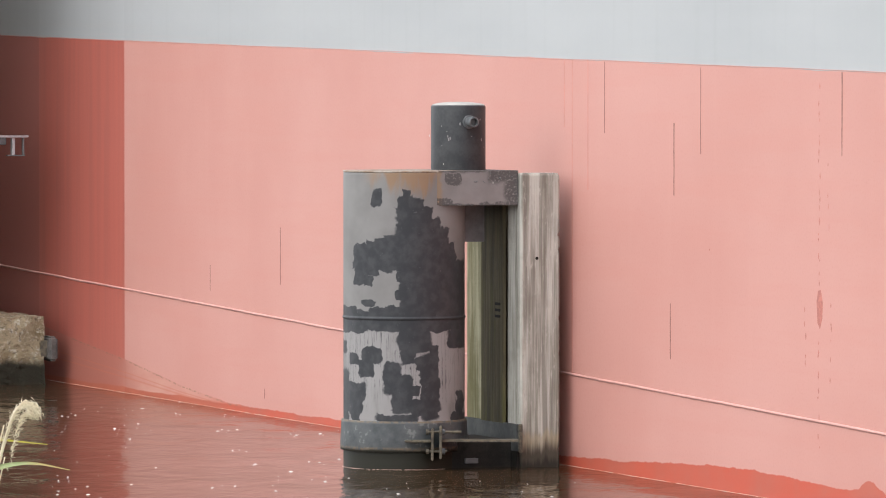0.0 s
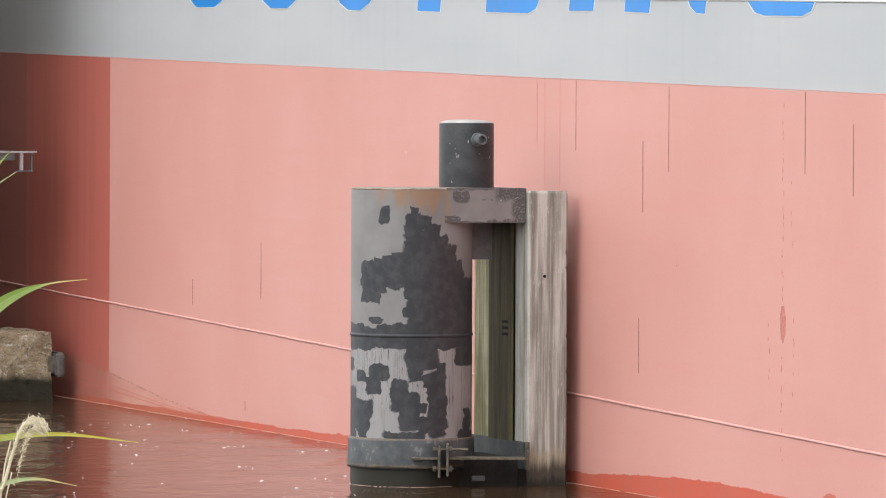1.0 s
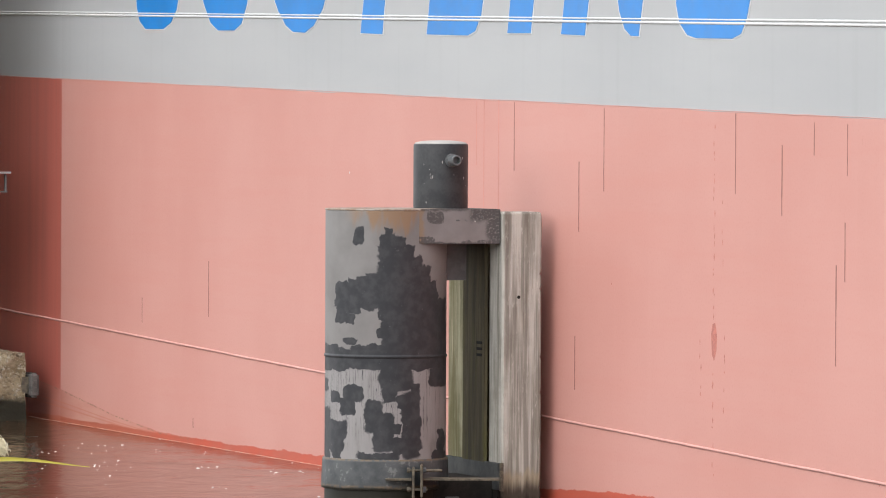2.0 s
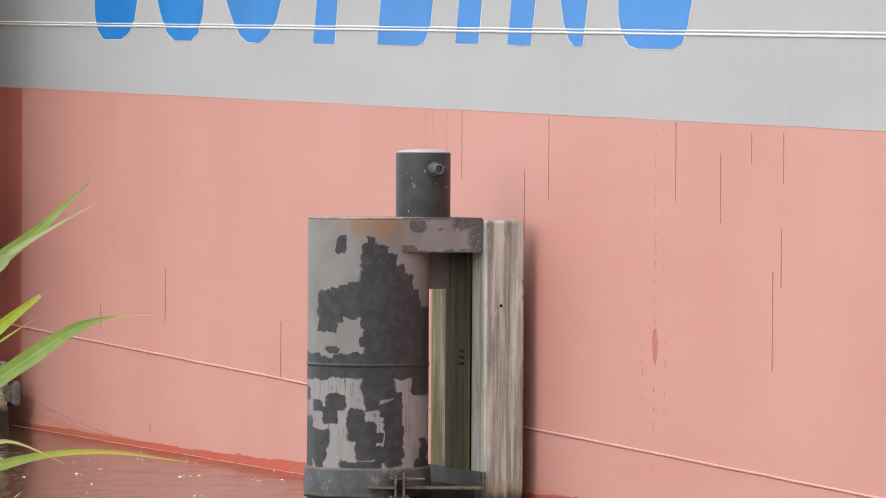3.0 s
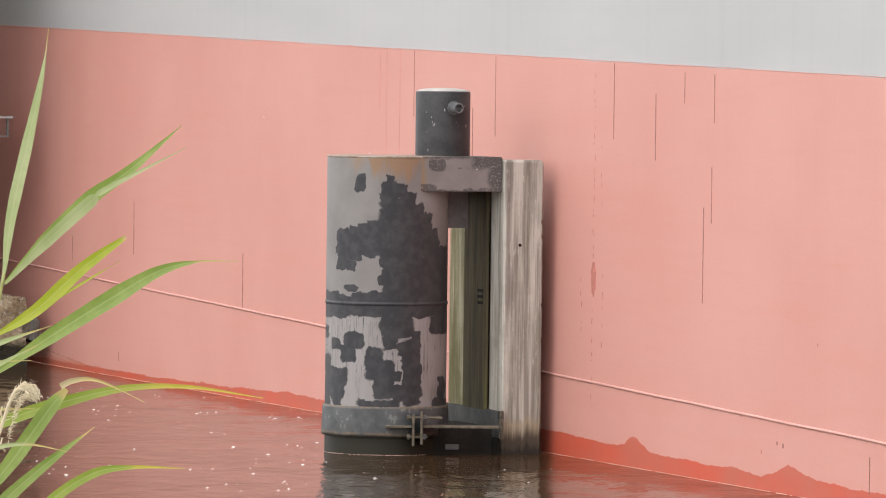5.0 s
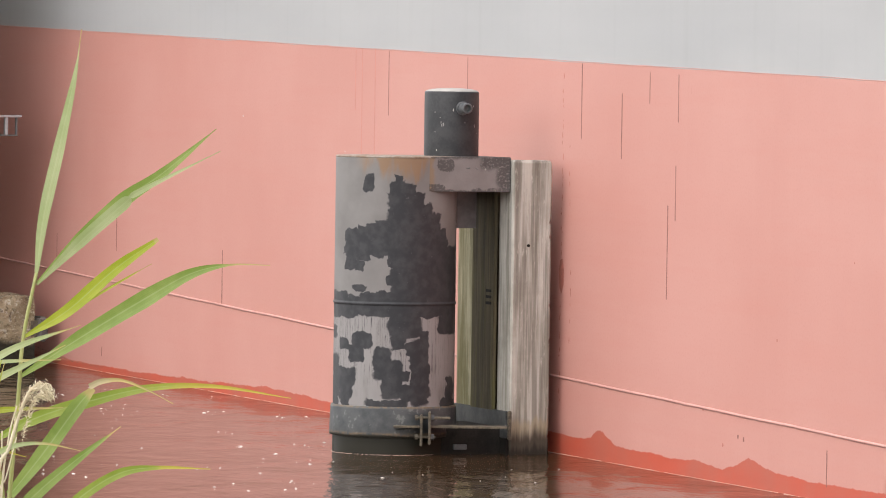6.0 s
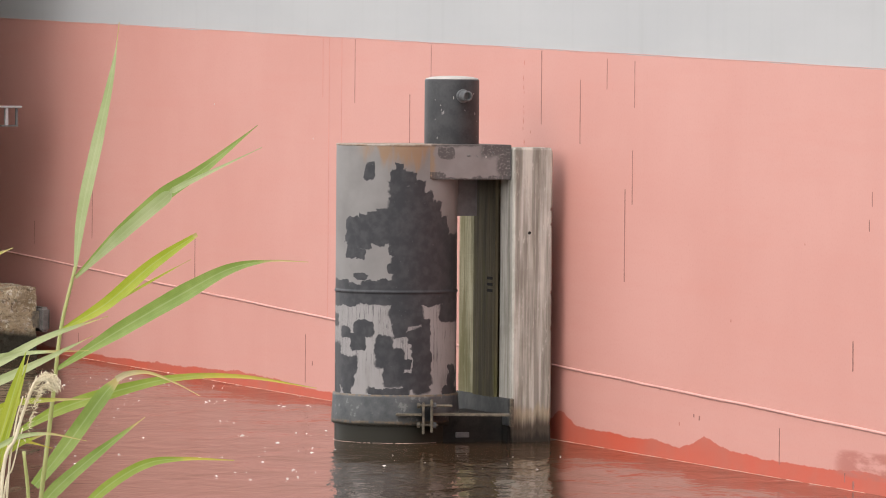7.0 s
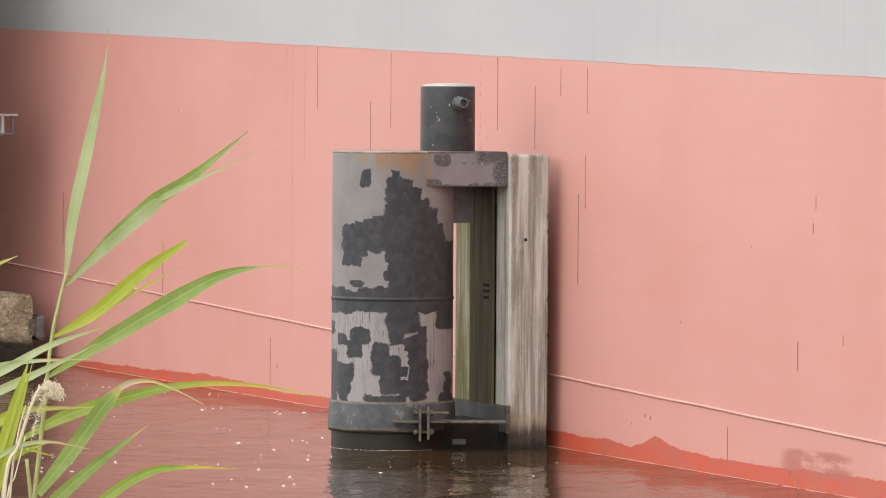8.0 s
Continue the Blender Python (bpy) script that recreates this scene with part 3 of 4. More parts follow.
    # scratches and streaks in the paint: x, top, bottom, width
    marks = [
        (1.03, 3.93, 3.25, .022), (3.39, 3.86, 3.07, .020), (6.53, 3.80, 3.08, .022), (2.756, 3.35, 2.68, .024), (2.674, 1.68, 1.16, .024),
        (-8.68, 2.15, 1.51, .030), (-11.23, 1.66, 1.36, .018), (-9.24, 0.32, 0.21, .03), (8.245, 3.72, 3.43, .016), (8.94, 3.70, 3.26, .016),
        (8.90, 2.86, 2.35, .022), (8.72, 2.49, 1.62, .026), (7.56, 3.52, 2.90, .022), (-4.53, 1.655, 1.03, .028), (12.39, 0.46, 0.14, .02),
        (13.935, 1.30, 1.04, .028), (-0.54, 0.70, 0.17, .024), (14.30, 2.59, 2.46, .016), (14.245, 2.35, 2.25, .016), (14.89, 1.40, 1.31, .016),
        (13.79, 0.16, 0.08, .03), (13.97, 0.10, 0.03, .05), (10.57, 0.46, 0.42, .03), (10.44, 0.47, 0.44, .03), (-0.3, 0.42, 0.37, .03), (17.0, 2.9, 2.5, .02),
    ]
    rng = random.Random(8)
    for x, z1, z0, w in marks:
        n = 5
        left = [(x - w * 0.52 * rng.uniform(0.5, 1.0), z0 + (z1 - z0) * i / n) for i in range(n + 1)]
        right = [(x + w * 0.52 * rng.uniform(0.5, 1.0), z0 + (z1 - z0) * i / n) for i in range(n, -1, -1)]
        part("scratch", slab(left + right, -0.0015, 0.01), STREAK, s)
    # filled upright plate seams
    for x, z1, z0 in ((0.19, 3.95, 0.9), (0.60, 3.95, 2.7), (-0.02, 3.94, 3.3)):
        part("seam", slab([(x - 0.012, z0), (x + 0.012, z0), (x + 0.010, z1), (x - 0.010, z1)], -0.0012, 0.01), SEAM, s)
    # dotted rust spots
    for x, z1, z0, count, w in ((6.05, 3.7, 0.5, 34, .02), (5.75, 1.75, 1.2, 5, .02), (6.30, 1.85, 1.1, 6, .02), (6.25, 3.0, 2.3, 4, .015)):
        for i in range(count):
            z = z0 + (z1 - z0) * (i + rng.random()) / count
            h, ww = rng.uniform(0.01, 0.035), w * rng.uniform(0.5, 1.3)
            xx = x + rng.uniform(-0.02, 0.02)
            part("rust_spot", slab([(xx - ww / 2, z), (xx, z - h), (xx + ww / 2, z), (xx, z + h)], -0.0015, 0.01), RUST_SPOT, s)
    for x, z, r in ((-3.84, 3.20, .010), (11.28, 1.36, .012), (9.63, 0.655, .012), (10.1, 0.36, .014), (-0.33, 2.85, .007), (3.6, 2.2, .008), (12.9, 2.1, .008)):
        ring = [(x + r * math.cos(k), z + r * 1.4 * math.sin(k)) for k in (0.0, 1.1, 2.2, 3.3, 4.3, 5.3)]
        part("paint_chip", slab(ring, -0.0015, 0.01), WHITE if x < 0 else RUST_SPOT, s)
    part("rust_spot", slab([(6.03, 1.90), (6.00, 1.80), (6.02, 1.62), (6.07, 1.57), (6.12, 1.66), (6.13, 1.80), (6.09, 1.91)], -0.0015, 0.01), RUST_SPOT, s)
    for c in s.children:
        c.scale = (SHIP_SIZE,) * 3
        c.location.z = EYE[2] * (1 - SHIP_SIZE)
    return s


SHIP = ship()


# ---- the mooring dolphin ----
def dolphin():
    """In its own space x runs to the hull, y away along the hull, z up; the pile's axis is at the origin."""
    d = thing("mooring_dolphin", Matrix.Translation((-0.3795, 55.0, 0)) @ pose(0, 0, 0, 0, 0, 20.22),
              "grey steel mooring dolphin with black tar patches and timber fender", "mooring dolphin")
    R = 0.591
    turn = Matrix.Rotation(radians(-20.22), 4, 'Z')
    shaft = part("steel_tube", lathe([(R, -2.5), (R, 1.425), (R, 1.435), (R, 1.440), (R + 0.008, 1.448), (R + 0.010, 1.457), (R + 0.008, 1.466), (R, 1.474), (R, 1.479), (R, 1.489), (R, 2.84), (R, 2.85), (R, 2.86), (R - 0.012, 2.872)], 96), PILE, d, smooth=True)
    shaft.matrix_local = turn
    lid = part("top_plate", lathe([(0.57, 2.862), (R + 0.003, 2.868), (R + 0.004, 2.876), (R - 0.004, 2.884), (0.0, 2.887)], 96), TOPRUST, d, "flat steel top plate with a rusty pale rim", smooth=False)
    lid.matrix_local = turn
    # bollard post with a pin
    px = 0.563
    post = part("bollard_post", lathe([(0.267, 2.88), (0.267, 3.500), (0.261, 3.513), (0.246, 3.516)], 64), BLACK, d, "black coated steel bollard post", smooth=True)
    post.location = (px, 0, 0)
    part("cap", lathe([(0.257, 3.508), (0.250, 3.524), (0.20, 3.537), (0.10, 3.546), (0.0, 3.548)], 48), CAP, post, "pale weathered cap", smooth=True)
    pin_dir = Vector((0.06, -0.985, 0.0))
    m = Matrix.Translation(Vector((0.012, -0.235, 3.352))) @ pin_dir.to_track_quat('Z', 'Y').to_matrix().to_4x4()
    pin = part("pin", lathe([(0.066, -0.05), (0.066, 0.045), (0.060, 0.05), (0.052, 0.05), (0.052, 0.15), (0.046, 0.157), (0.036, 0.157), (0.034, 0.10), (0.0, 0.10)], 28, m), STEEL, post, "short steel crossbar stub", smooth=False)
    rng = random.Random(17)
    for i in range(16):
        a, z, r = radians(rng.uniform(205, 320)), rng.uniform(2.93, 3.40), rng.uniform(0.002, 0.006)
        bm = bmesh.new()
        bmesh.ops.create_icosphere(bm, subdivisions=1, radius=r, matrix=Matrix.Translation((0.266 * math.cos(a), 0.266 * math.sin(a), z)) @ Matrix.Diagonal((1, 1, rng.choice((1.0, 1.2, 3.5)), 1)))
        part("paint_chip", bm, CAP if i < 5 else GREYPAINT, post)
    # upper arm, a box as wide as the tube
    arm = part("upper_arm", box_bm(0.02, 0.971, -0.576, 0.576, 2.545, 2.884, 0.006), ARM, d, "grey box arm with flaking dark edges")
    for i in range(16):
        rng = random.Random(40 + i)
        x, r = rng.uniform(0.5, 0.95), rng.uniform(0.004, 0.010)
        bm = bmesh.new()
        bmesh.ops.create_icosphere(bm, subdivisions=1, radius=r, matrix=Matrix.Translation((x, -0.577, rng.uniform(2.76, 2.87))))
        part("paint_blister", bm, CAP if i == 0 else STEEL, arm)
    part("gusset", box_bm(0.40, 0.83, -0.02, 0.02, 2.18, 2.545, 0.004), GUSSET, d, "grey steel gusset under the arm")
    # the board's dark tone is painted shade of the recess
    part("back_plate", box_bm(0.93, 0.965, -0.262, 0.34, 0.30, 2.545, 0.004), SHADEWOOD, d, "backing board with slots, coloured dark for shade")
    # raised black bars: the dark inside of the slots is painted
    for i, z in enumerate((1.56, 1.50, 1.44)):
        part("slot", box_bm(0.921, 0.931, -0.20, -0.06, z, z + 0.028, 0.003), SHADEBLACK, d)
    # clamp band, flanges, bolts, lower arm
    band = part("clamp_band", lathe([(R, 0.165), (R + 0.030, 0.170), (R + 0.032, 0.20), (R + 0.022, 0.44), (R + 0.018, 0.462), (R, 0.466)], 96), BANDPAINT, d, "dark grey steel clamp band with scuffs", smooth=True)
    band.matrix_local = turn
    # the shade under the stiffener is put into the arm's black
    low = part("lower_arm", box_bm(0.30, 0.93, -0.50, 0.50, -0.40, 0.262, 0.008), SHADEBLACK, d, "wet lower arm, coloured black for shade")
    part("stiffener", box_bm(0.36, 1.105, -0.66, -0.40, 0.272, 0.290, 0.004), RUSTY, band, "rusty edge of a horizontal stiffener plate")
    part("stiffener", box_bm(0.01, 0.262, -0.72, -0.50, 0.272, 0.292, 0.004), RUSTY, band, "rusty edge of a horizontal stiffener plate")
    wale = part("wale", box_bm(0.925, 0.972, -0.66, 0.87, 0.16, 0.420, 0.006), WALEPAINT, d, "dark grey steel wale behind the fender timbers")
    part("foot_board", box_bm(0.935, 0.968, -0.62, 0.87, -0.5, 0.158, 0.004), SHADEBLACK, wale, "wet board under the wale, coloured black for shade")
    part("end_plate", box_bm(0.940, 0.974, -0.69, -0.655, 0.15, 0.425, 0.004), RUSTY, wale, "rusty end plate")
    for x, z0, z1 in ((0.277, 0.10, 0.40), (0.357, 0.115, 0.425)):
        part("flange", box_bm(x - 0.013, x + 0.013, -0.76, -0.46, z0, z1, 0.006), RUSTY, band, "worn steel clamp flange")
    for z, x1 in ((0.372, 0.20), (0.185, 0.06)):
        m = Matrix.Translation((0.215, -0.69, z)) @ Matrix.Rotation(radians(90), 4, 'Y')
        part("bolt", lathe([(0.0, 0.0), (0.026, 0.0), (0.026, 0.03), (0.013, 0.032), (0.013, 0.14 + x1), (0.0, 0.14 + x1)], 12, m), RUSTY, band, "worn threaded clamp bolt")
        m = Matrix.Translation((0.372, -0.69, z)) @ Matrix.Rotation(radians(90), 4, 'Y')
        part("nut", lathe([(0.0, 0.0), (0.030, 0.0), (0.030, 0.028), (0.0, 0.03)], 6, m), STEEL, band)
    scrap = box_bm(0.44, 0.575, -0.53, -0.49, 0.045, 0.095, 0.004)
    part("foot_plate", scrap, STEEL, low, "pale bare steel plate at the water")

    # fender timbers
    def beam(x0, x1, y0, y1, z0, z1, material, seed, label, chips):
        bm = bmesh.new()
        rng = random.Random(seed)
        n = 150
        c = 0.018
        rings = []
        for i in range(n + 1):
            z = z0 + (z1 - z0) * i / n
            nick = rng.uniform(0.0, 0.014) if rng.random() < chips * 0.6 else 0.0
            j = lambda: rng.uniform(-0.0008, 0.0008)
            pts = [(x0 + c, y0), (x1 - c - nick, y0), (x1 - nick, y0 + c), (x1, y1 - c), (x1 - c, y1), (x0 + c, y1), (x0, y1 - c), (x0, y0 + c)]
            rings.append([bm.verts.new((x + j(), y + j(), z)) for x, y in pts])
        for a, b in zip(rings, rings[1:]):
            for k in range(8):
                bm.faces.new((a[k], a[(k + 1) % 8], b[(k + 1) % 8], b[k]))
        top = [bm.verts.new(((x0 + x1) / 2 + (v.co.x - (x0 + x1) / 2) * 0.94, (y0 + y1) / 2 + (v.co.y - (y0 + y1) / 2) * 0.94, z1 + 0.022)) for v in rings[-1]]
        for k in range(8):
            bm.faces.new((rings[-1][k], rings[-1][(k + 1) % 8], top[(k + 1) % 8], top[k]))
        bm.faces.new(top)
        bm.faces.new(rings[0][::-1])
        return part("fender_timber", bm, material, d, label)

    near = beam(0.975, 1.385, -0.630, -0.262, -1.5, 2.835, PALEWOOD, 5, "weathered grey squared fender timber with dark foot", 0.22)
    # a flat black disc paints the dark inside of the hole
    m = Matrix.Translation((1.142, -0.6325, 2.03)) @ Matrix.Rotation(radians(90), 4, 'X')
    part("bolt_hole", lathe([(0.0, 0.0), (0.016, 0.0), (0.016, 0.003), (0.0, 0.004)], 16, m), SHADEBLACK, near, "dark bolt hole")
    beam(0.975, 1.30, 0.36, 0.875, -1.5, 2.19, GREENWOOD, 6, "algae-green fender timber behind", 0.2)
    # dark colour stands in for the shade behind the near timber
    beam(1.06, 1.30, -0.262, 0.35, -1.5, 2.52, SHADEWOOD, 7, "timber between the posts, coloured dark for shade", 0.1)
    return d


dolphin()


# ---- quay at the far end: concrete pier, walkway, unseen wall added for shade ----
def pier():
    p_thing = thing("concrete_pier", Matrix.Translation((-5.0, 71.0, 0)) @ pose(0, 0, 0, 0, 0, 20.22), "weathered rough concrete pier head at the water", "pier")
    bm = bmesh.new()
    rng = random.Random(11)
    box_bm(-2.0, 0.0, 0.0, 1.6, -0.6, 0.85, 0.0, bm)
    bmesh.ops.subdivide_edges(bm, edges=bm.edges[:], cuts=44, use_grid_fill=True)
    for v in bm.verts:
        p = v.co.copy()
        v.co += noise.noise_vector(p * 2.2) * 0.03 + noise.noise_vector(p * 7.0) * 0.022 + noise.noise_vector(p * 19.0) * 0.012
        crumble = max(0.0, noise.noise(p * 5.0) + 0.25)
        if p.x > -0.12 and p.z > 0.65:
            v.co += Vector((-0.06, 0, -0.03)) * crumble
        elif p.x > -0.08 or p.z > 0.80:
            v.co += Vector((-0.05 if p.x > -0.08 else 0, 0, -0.04 if p.z > 0.80 else 0)) * crumble
    part("block", bm, CONCRETE, p_thing, "crumbling concrete head")
    bm = box_bm(-6.0, -0.05, 1.62, 9.0, -2.0, 0.82, 0.03)
    part("body", bm, CONCRETE, p_thing)
    bm = box_bm(-6.0, -2.02, 0.03, 1.62, -2.0, 0.83, 0.03)
    part("body", bm, CONCRETE, p_thing)
    bm = box_bm(-2.02, -0.06, 0.08, 1.58, -2.0, -0.58, 0.02)
    part("footing", bm, CONCRETE, p_thing)
    f = box_bm(0.025, 0.145, -0.08, 0.35, 0.29, 0.60, 0.03, seg=3)
    part("fender_block", f, RUBBER, p_thing, "small grey rubber fender block")
    part("fender_mount", box_bm(-0.06, 0.03, 0.0, 0.25, 0.34, 0.55, 0.006), RUSTY, p_thing, "rusty fender mount")
    return p_thing


pier()


def walkway():
    w = thing("steel_walkway", Matrix.Translation((-5.22, 71.0, 3.10)) @ pose(0, 0, 0, 0, 0, 20.22), "galvanised steel walkway end on a bracket", "walkway")
    part("deck_plate", box_bm(-0.97, 0.0, 0.0, 2.8, 0.0, 0.024, 0.004), GALV, w)
    part("bracket", box_bm(-0.195, -0.155, 0.02, 0.10, -0.215, 0.0, 0.006), GALV, w)
    part("bracket", box_bm(-0.055, -0.035, 0.02, 0.08, -0.215, 0.0, 0.004), STEEL, w, "thin dull brace")
    part("crossbar", box_bm(-0.25, -0.03, 0.0, 0.12, -0.232, -0.215, 0.003), STEEL, w)
    part("edge_strip", box_bm(-0.97, 0.012, -0.012, -0.001, 0.004, 0.030, 0.003), GALV, w, "pale edge strip of the deck plate")
    part("bearer", box_bm(-0.97, -0.27, 0.02, 0.08, -0.09, 0.0, 0.006), STEEL, w)
    return w


walkway()


def quay_wall():
    # out of view; added to block sky light from the hull's left end
    bm = box_bm(-3.2, -2.15, -0.4, 60.0, -2.0, 11.0, 0.03)
    ob = part("wall_unseen", bm, CONCRETE, None)
    ob.matrix_world = Matrix.Translation((-5.0, 71.0, 0)) @ pose(0, 0, 0, 0, 0, 20.22)
    tagged(ob, "unseen concrete wall added to shade the hull", "wall", kind="structure")


quay_wall()


# ---- foam on the water ----
def foam():
    bm = bmesh.new()
    rng = random.Random(21)

    def fleck(x, y, r):
        n = 6
        a0 = rng.random() * 6
        ring = [bm.verts.new((x + 1.5 * r * rng.uniform(0.6, 1.2) * math.cos(a0 + 6.283 * k / n), y + r * rng.uniform(0.6, 1.2) * math.sin(a0 + 6.283 * k / n), 0.002)) for k in range(n)]
        top = bm.verts.new((x, y, 0.002 + r * 0.36))
        for k in range(n):
            bm.faces.new((ring[k], ring[(k + 1) % n], top))

    for _ in range(66):
        y = rng.uniform(49, 68)
        x = rng.uniform(-0.071, -0.010) * y
        for _ in range(rng.choice((1, 1, 2, 3, 5))):
            fleck(x + rng.gauss(0, 0.10), y + rng.gauss(0, 0.35), rng.choice((0.004, 0.006, 0.007, 0.008, 0.011, 0.015)))
    for _ in range(12):
        y = rng.uniform(50, 53.5)
        fleck(rng.uniform(-1.0, 1.3), y, rng.choice((0.004, 0.006, 0.008, 0.012)))
    ob = part("foam_flecks", bm, FOAM, None)
    return tagged(ob, "scattered white foam flecks floating on the water", "foam", kind="stuff")


FLECKS = foam()


def foam_line():
    """The thin pale line where the water laps at the hull and the tube."""
    bm = bmesh.new()
    rng = random.Random(31)
    right = Vector((0.3457, -0.9384, 0))
    out = Vector((-0.9384, -0.3457, 0))

    def strip(points, n_skip):
        for (p, o), (q, o2) in zip(points, points[1:]):
            if rng.random() < n_skip:
                continue
            w = rng.uniform(0.003, 0.011)
            a, c = p + o * 0.004, q + o2 * 0.004
            z1 = Vector((0, 0, rng.uniform(0.001, 0.003)))
            bm.faces.new([bm.verts.new(v) for v in (a + o * w, c + o2 * w, c + z1, a + z1)])

    hull = [(SHIP_START + right * (-19.0 + 0.12 * i), out) for i in range(220)]
    strip(hull, 0.10)
    ring = []
    for i in range(60):
        a = radians(170 + 2.4 * i)
        o = Vector((math.cos(a), math.sin(a), 0))
        ring.append((Vector((-0.3795, 55.0, 0)) + o * 0.592, o))
    strip(ring, 0.08)
    tagged(part("foam_line", bm, FROTH, None), "thin pale foam line along hull and tube", "foam", kind="stuff")


foam_line()


# ---- reeds ----
RY = 10.0


def rp(x, y, depth=0.0):
    """A place in the reeds' plane from across and down, in millimetres."""
    return Vector(((x - 784) / 1000.0, depth, EYE[2] - (y - 182) / 1000.0))


def blade(name, pts, width, material, parent, lean=0.0, profile=(0.35, 1.0, 0.9, 0.55, 0.0), dry=0.0, fold=0.25, depth=0.0, label=""):
    """A reed leaf: a folded, tapered strip along a curve, with a dry tip."""
    path = smooth_path([rp(x, y, depth + lean * i / len(pts)) for i, (x, y) in enumerate(pts)], 9)
    bm = bmesh.new()
    uv = bm.loops.layers.uv.new("uv")
    n = len(path) - 1
    rows = []
    for i, p in enumerate(path):
        t = i / n
        k = t * (len(profile) - 1)
        a = min(int(k), len(profile) - 2)
        w = max(0.0007, width / 1950.0 * (profile[a] + (profile[a + 1] - profile[a]) * (k - a)))
        d = (path[min(i + 1, n)] - path[max(i - 1, 0)]).normalized()
        side = Vector((-d.z, 0, d.x))
        out = Vector((0, -1, 0))
        rows.append([bm.verts.new(p + side * w + out * w * fold), bm.verts.new(p + side * w * 0.5 + out * w * fold * 0.3), bm.verts.new(p), bm.verts.new(p - side * w * 0.5 + out * w * fold * 0.4), bm.verts.new(p - side * w + out * w * fold * 1.4)])
    for i, (a, b) in enumerate(zip(rows, rows[1:])):
        for k in range(4):
            f = bm.faces.new((a[k], a[k + 1], b[k + 1], b[k]))
            for loop, (s, r) in zip(f.loops, ((k, i), (k + 1, i), (k + 1, i + 1), (k, i + 1))):
                loop[uv].uv = (s / 4, max(0.0, (r / n - 1 + dry) / dry) if dry else 0.0)
    ob = part(name, bm, material, parent, label, smooth=True)
    ob.data.transform(Matrix.Translation(-path[0]))
    ob.location = path[0]
    return ob


def reed_thing(name, base, label):
    """An Empty at the foot of the reed, in the bank."""
    e = thing(name, Matrix.Translation((rp(base, 0).x, RY, 1.30)), label, "reed", "reeds on the bank")
    hold = Matrix.Translation((-rp(base, 0).x, 0, -1.30))
    return e, hold


def settle(e, hold):
    for c in e.children:
        c.location = c.location + hold.translation


def stalk(pts, r0, r1, parent, material, depth=0.0, name="stem"):
    path = smooth_path([rp(x, y, depth) for x, y in pts], 6)
    part(name, tube(path, [r0 + (r1 - r0) * i / (len(path) - 1) for i in range(len(path))], 8), material, parent, smooth=True)


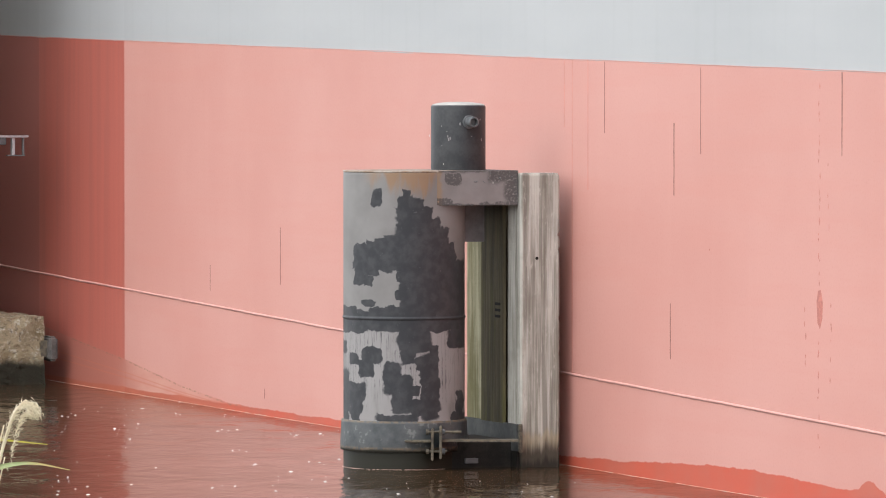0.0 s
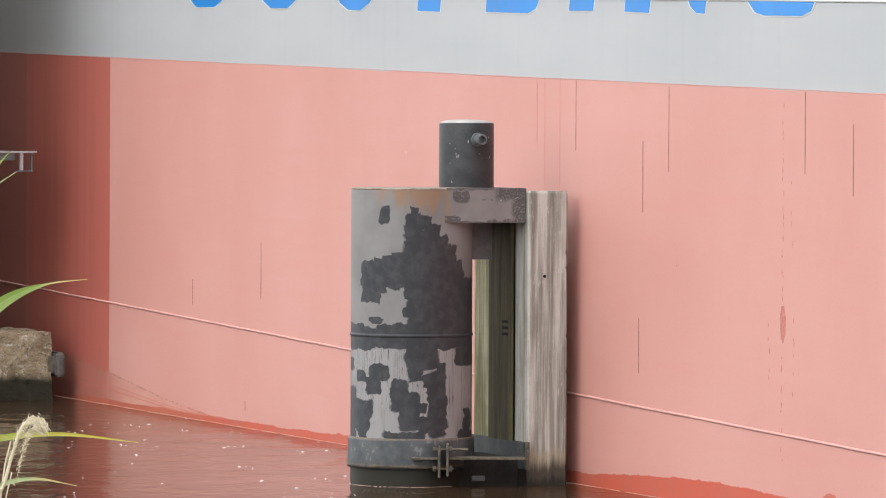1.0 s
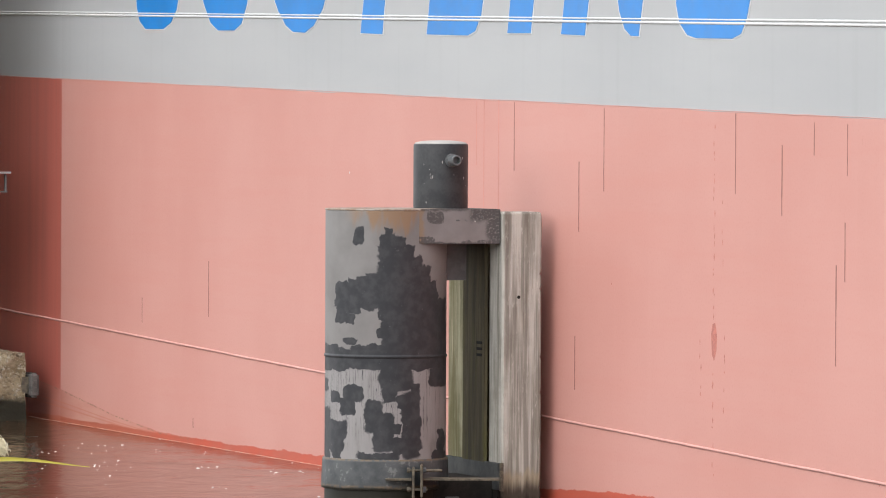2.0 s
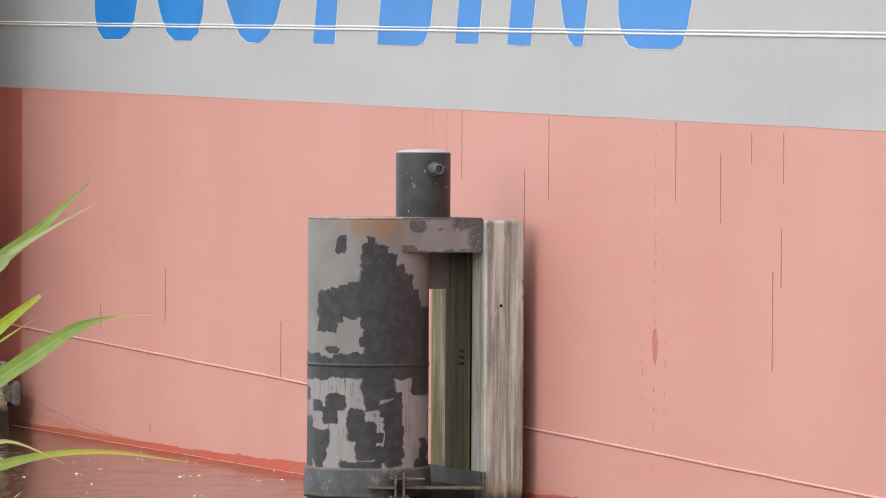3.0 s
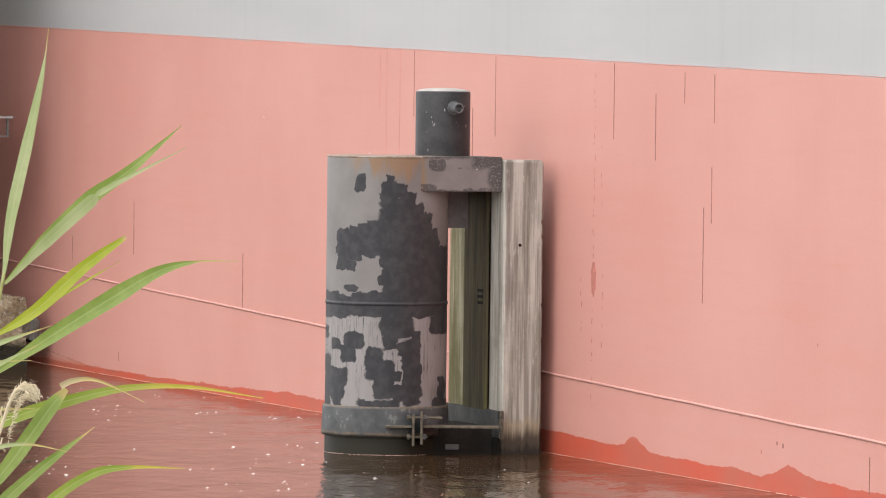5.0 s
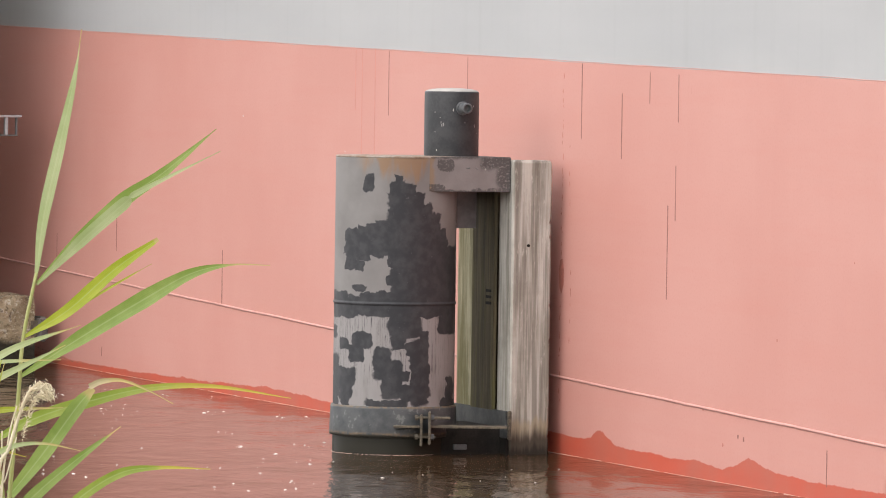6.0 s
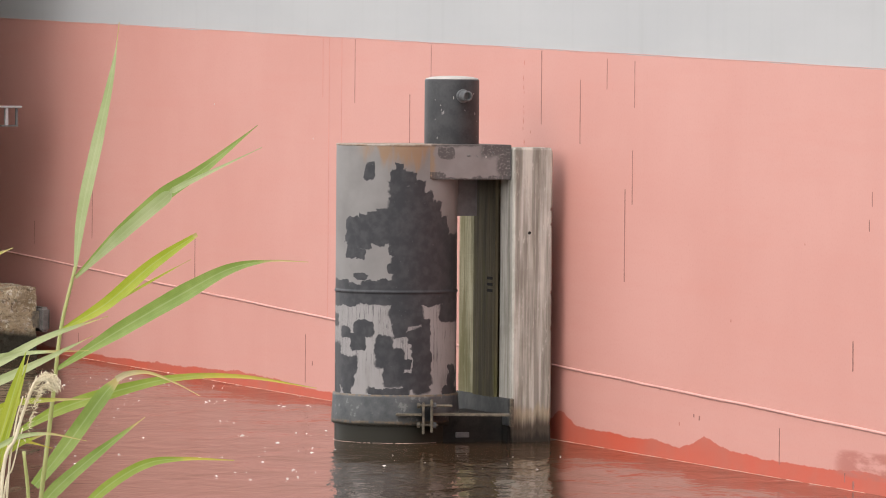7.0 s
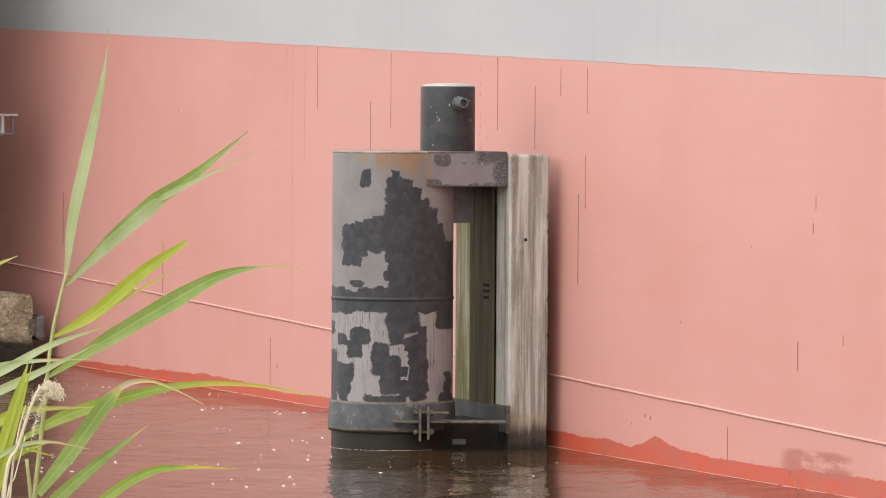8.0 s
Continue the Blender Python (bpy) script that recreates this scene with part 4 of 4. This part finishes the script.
def reeds():
    a, hold = reed_thing("reed", -20, "tall green common reed with long arching leaves")
    stalk([(-20, 2440), (20, 1500), (82, 919), (100, 752), (112, 635), (137, 522)], 0.0048, 0.0030, a, STEM)
    blade("leaf", [(137, 522), (149, 424), (176, 299), (203, 170), (214, 90)], 21, LEAF_PALE, a, lean=-0.05, profile=(0.3, 0.75, 1.0, 0.95, 0.6, 0.12, 0.03), dry=0.18)
    blade("leaf", [(138, 541), (216, 463), (294, 393), (364, 346), (460, 268)], 30, LEAF, a, lean=-0.12, profile=(0.2, 0.8, 0.9, 0.6, 0.0), depth=0.004)
    blade("leaf", [(138, 543), (217, 467), (300, 396), (326, 377), (470, 306)], 24, LEAF_PALE, a, lean=-0.2, profile=(0.15, 0.9, 1.0, 0.45, 0.0), depth=-0.006, label="pale underside of a leaf")
    blade("leaf", [(114, 635), (192, 588), (278, 514), (355, 461)], 25, LEAF_LIME, a, lean=-0.1, profile=(0.2, 0.8, 1.0, 0.75, 0.3), dry=0.03)
    blade("leaf", [(106, 705), (215, 635), (332, 565), (411, 522), (480, 506), (552, 506)], 31, LEAF, a, lean=-0.15, profile=(0.2, 0.85, 1.0, 0.62, 0.12, 0.03), dry=0.30)
    blade("leaf", [(200, 590), (240, 565), (300, 530), (345, 505)], 5, LEAF_LIME, a, lean=-0.1, depth=-0.01, dry=0.3)
    settle(a, hold)

    b, hold = reed_thing("reed", 60, "green common reed with broad low leaves")
    stalk([(60, 2440), (75, 1500), (70, 1000), (60, 860)], 0.005, 0.003, b, STEM, depth=0.12)
    blade("leaf", [(46, 826), (124, 783), (217, 752), (333, 725), (451, 722), (585, 742)], 22, LEAF_TURNING, b, depth=0.10, profile=(0.3, 0.95, 1.0, 0.55, 0.3, 0.04), dry=0.5)
    blade("leaf", [(82, 919), (140, 845), (201, 760), (230, 727)], 28, LEAF, b, depth=0.08, profile=(0.6, 1.0, 0.95, 0.35), dry=0.25)
    blade("leaf", [(228, 728), (250, 718), (286, 716), (330, 732), (378, 757)], 11, LEAF_DRY, b, depth=0.078, profile=(1.0, 0.9, 0.5, 0.3, 0.0), dry=0.9)
    blade("leaf", [(90, 960), (125, 919), (194, 859), (280, 793)], 24, LEAF, b, depth=0.05, profile=(0.7, 1.0, 0.7, 0.0), dry=0.15)
    blade("leaf", [(150, 980), (211, 919), (281, 876), (350, 866), (440, 868)], 19, LEAF_TURNING, b, depth=0.03, profile=(0.7, 1.0, 0.85, 0.35, 0.04), dry=0.4)
    settle(b, hold)

    c, hold = reed_thing("reed", -60, "green common reed with narrow pale leaves")
    stalk([(-60, 2440), (-45, 1500), (-35, 900), (-30, 700)], 0.005, 0.003, c, STEM, depth=-0.10)
    blade("leaf", [(-40, 745), (20, 727), (100, 690), (198, 641)], 17, LEAF_PALE, c, depth=-0.12, dry=0.1)
    blade("leaf", [(-40, 705), (20, 695), (115, 645), (224, 607)], 16, LEAF_PALE, c, depth=-0.10, dry=0.2)
    blade("leaf", [(0, 960), (24, 870), (60, 745), (83, 668)], 24, LEAF_LIME, c, depth=-0.16, profile=(0.8, 1.0, 0.8, 0.0))
    blade("leaf", [(-30, 805), (22, 781), (70, 757), (194, 750)], 18, LEAF_LIME, c, depth=-0.14, dry=0.25)
    blade("leaf", [(-40, 700), (20, 682), (90, 672), (190, 668)], 10, LEAF_PALE, c, depth=-0.10, dry=0.3)
    blade("leaf", [(-60, 560), (-20, 535), (20, 505), (58, 488)], 12, LEAF_LIME, c, depth=-0.1, dry=0.3)
    blade("leaf", [(20, 930), (40, 850), (66, 760), (90, 672)], 13, LEAF_LIME, c, depth=-0.17, profile=(0.9, 1.0, 0.7, 0.0), dry=0.1)
    blade("leaf", [(-20, 900), (25, 862), (70, 830), (118, 812)], 15, LEAF_LIME, c, depth=-0.15, dry=0.2)
    blade("leaf", [(-20, 850), (30, 835), (75, 826), (128, 838)], 9, LEAF_TURNING, c, depth=-0.13, dry=0.5)
    settle(c, hold)

    p, hold = reed_thing("dry_reed", 10, "dry reed stalk with a drooping cream seed plume")
    stalk([(10, 2440), (20, 1500), (42, 919), (68, 815), (88, 752), (104, 716), (122, 708)], 0.004, 0.002, p, PLUME, depth=-0.2)
    bm = bmesh.new()
    rng = random.Random(5)
    strands = [smooth_path([rp(x, y, -0.2) for x, y in pts], 12) for pts in (
        ((58, 850), (76, 785), (94, 734), (112, 709), (130, 708), (139, 724)),
        ((78, 840), (92, 790), (104, 748), (118, 724), (132, 722)))]
    for i in range(1300):
        sp = strands[0 if i % 3 else 1]
        k = int((len(sp) - 1) * (0.10 + 0.90 * rng.random() ** 0.55))
        way = (sp[min(k + 1, len(sp) - 1)] - sp[max(k - 1, 0)]).normalized()
        full = 0.0017 + 0.0030 * (k / len(sp)) ** 2
        q = sp[k] + Vector((rng.gauss(0, full), rng.gauss(0, full), rng.gauss(0, full) - 0.002))
        v = (way + Vector((rng.gauss(0.0, 0.45), rng.gauss(0, 0.5), rng.gauss(-0.5, 0.45)))).normalized() * rng.uniform(0.006, 0.013)
        s = v.cross(Vector((rng.gauss(0, 1), rng.gauss(0, 1), rng.gauss(0, 1)))).normalized() * 0.0008
        bm.faces.new([bm.verts.new(q - s), bm.verts.new(q + s), bm.verts.new(q + v)])
    part("plume", bm, PLUME, p, "cream fluffy seed plume")
    blade("leaf", [(8, 850), (47, 826), (79, 812), (128, 808), (192, 820)], 9, LEAF_PALE, p, depth=-0.2, profile=(0.7, 1.0, 0.9, 0.5, 0.05), dry=0.4)
    stalk([(30, 2440), (34, 1300), (52, 919), (66, 800), (80, 744)], 0.003, 0.0012, p, PLUME, depth=-0.19, name="side_stem")
    stalk([(0, 2440), (12, 1300), (44, 930), (60, 870), (78, 800)], 0.0025, 0.001, p, PLUME, depth=-0.17, name="side_stem")
    stalk([(40, 2440), (44, 1300), (36, 930), (50, 850), (52, 790)], 0.0025, 0.001, p, PLUME, depth=-0.16, name="side_stem")
    settle(p, hold)
    return a, b, c, p


REEDS = reeds()


# ---- what moves ----
def motions():
    # the ship glides past along its own length
    run = [(0.0, 0.0), (1.5, 1.446), (3.0, 2.90), (4.5, 4.365), (6.0, 5.92), (7.0, 6.99), (8.0, 8.08)]
    walk(SHIP, [(t, Matrix.Translation(SHIP_START + SHIP_WAY * s * SHIP_SIZE) @ pose(0, 0, 0, 0, 0, HULL_TURN)) for t, s in run])
    # the reeds lean in the wind about their feet: seconds, sway of the upper leaves in metres
    sway = [(0.0, -0.66), (0.5, -0.63), (0.8, -0.50), (1.0, -0.41), (1.25, -0.42), (1.5, -0.437), (1.7, -0.54), (2.2, -0.55), (2.8, -0.353), (3.0, -0.215), (3.5, -0.138),
            (4.0, -0.100), (4.5, -0.096), (5.2, -0.10), (6.0, -0.057), (6.5, -0.010), (7.0, 0.010), (7.5, 0.006), (8.0, 0.0)]
    low = [(0.0, -0.52), (0.5, -0.46), (1.0, -0.367), (1.25, -0.34), (1.5, -0.339), (1.7, -0.41), (2.2, -0.40), (2.8, -0.285), (3.0, -0.20), (3.5, -0.118), (4.5, -0.098),
           (6.0, -0.055), (6.5, -0.026), (7.0, -0.012), (7.5, -0.01), (8.0, 0.0)]
    plume = [(0.0, -0.060), (1.0, -0.060), (1.5, -0.085), (2.5, -0.08), (3.5, -0.052), (4.5, -0.036), (6.0, -0.018), (7.0, -0.011), (8.0, 0.0)]
    for ob, rows, height in zip(REEDS, (sway, low, low, plume), (1.90, 1.65, 1.65, 1.7)):
        foot = ob.matrix_world.translation.copy()
        walk(ob, [(t, Matrix.Translation(foot) @ Matrix.Rotation(math.asin(s / height), 4, 'Y')) for t, s in rows])
        # the leaves give way a little to the wind while the stem leans
        for leaf in ob.children:
            if leaf.name.startswith("leaf"):
                give = 1.0 if leaf.name == "leaf" else 0.4 if height > 1.8 else 0.8
                at = leaf.location.copy()
                walk(leaf, [(t, Matrix.Translation(at) @ Matrix.Rotation(-give * math.asin(s / height), 4, 'Y')) for t, s in rows])
    # foam drifts slowly
    walk(FLECKS, [(0.0, pose(0, 0, 0)), (8.0, pose(-0.05, 0.25, 0))])


motions()
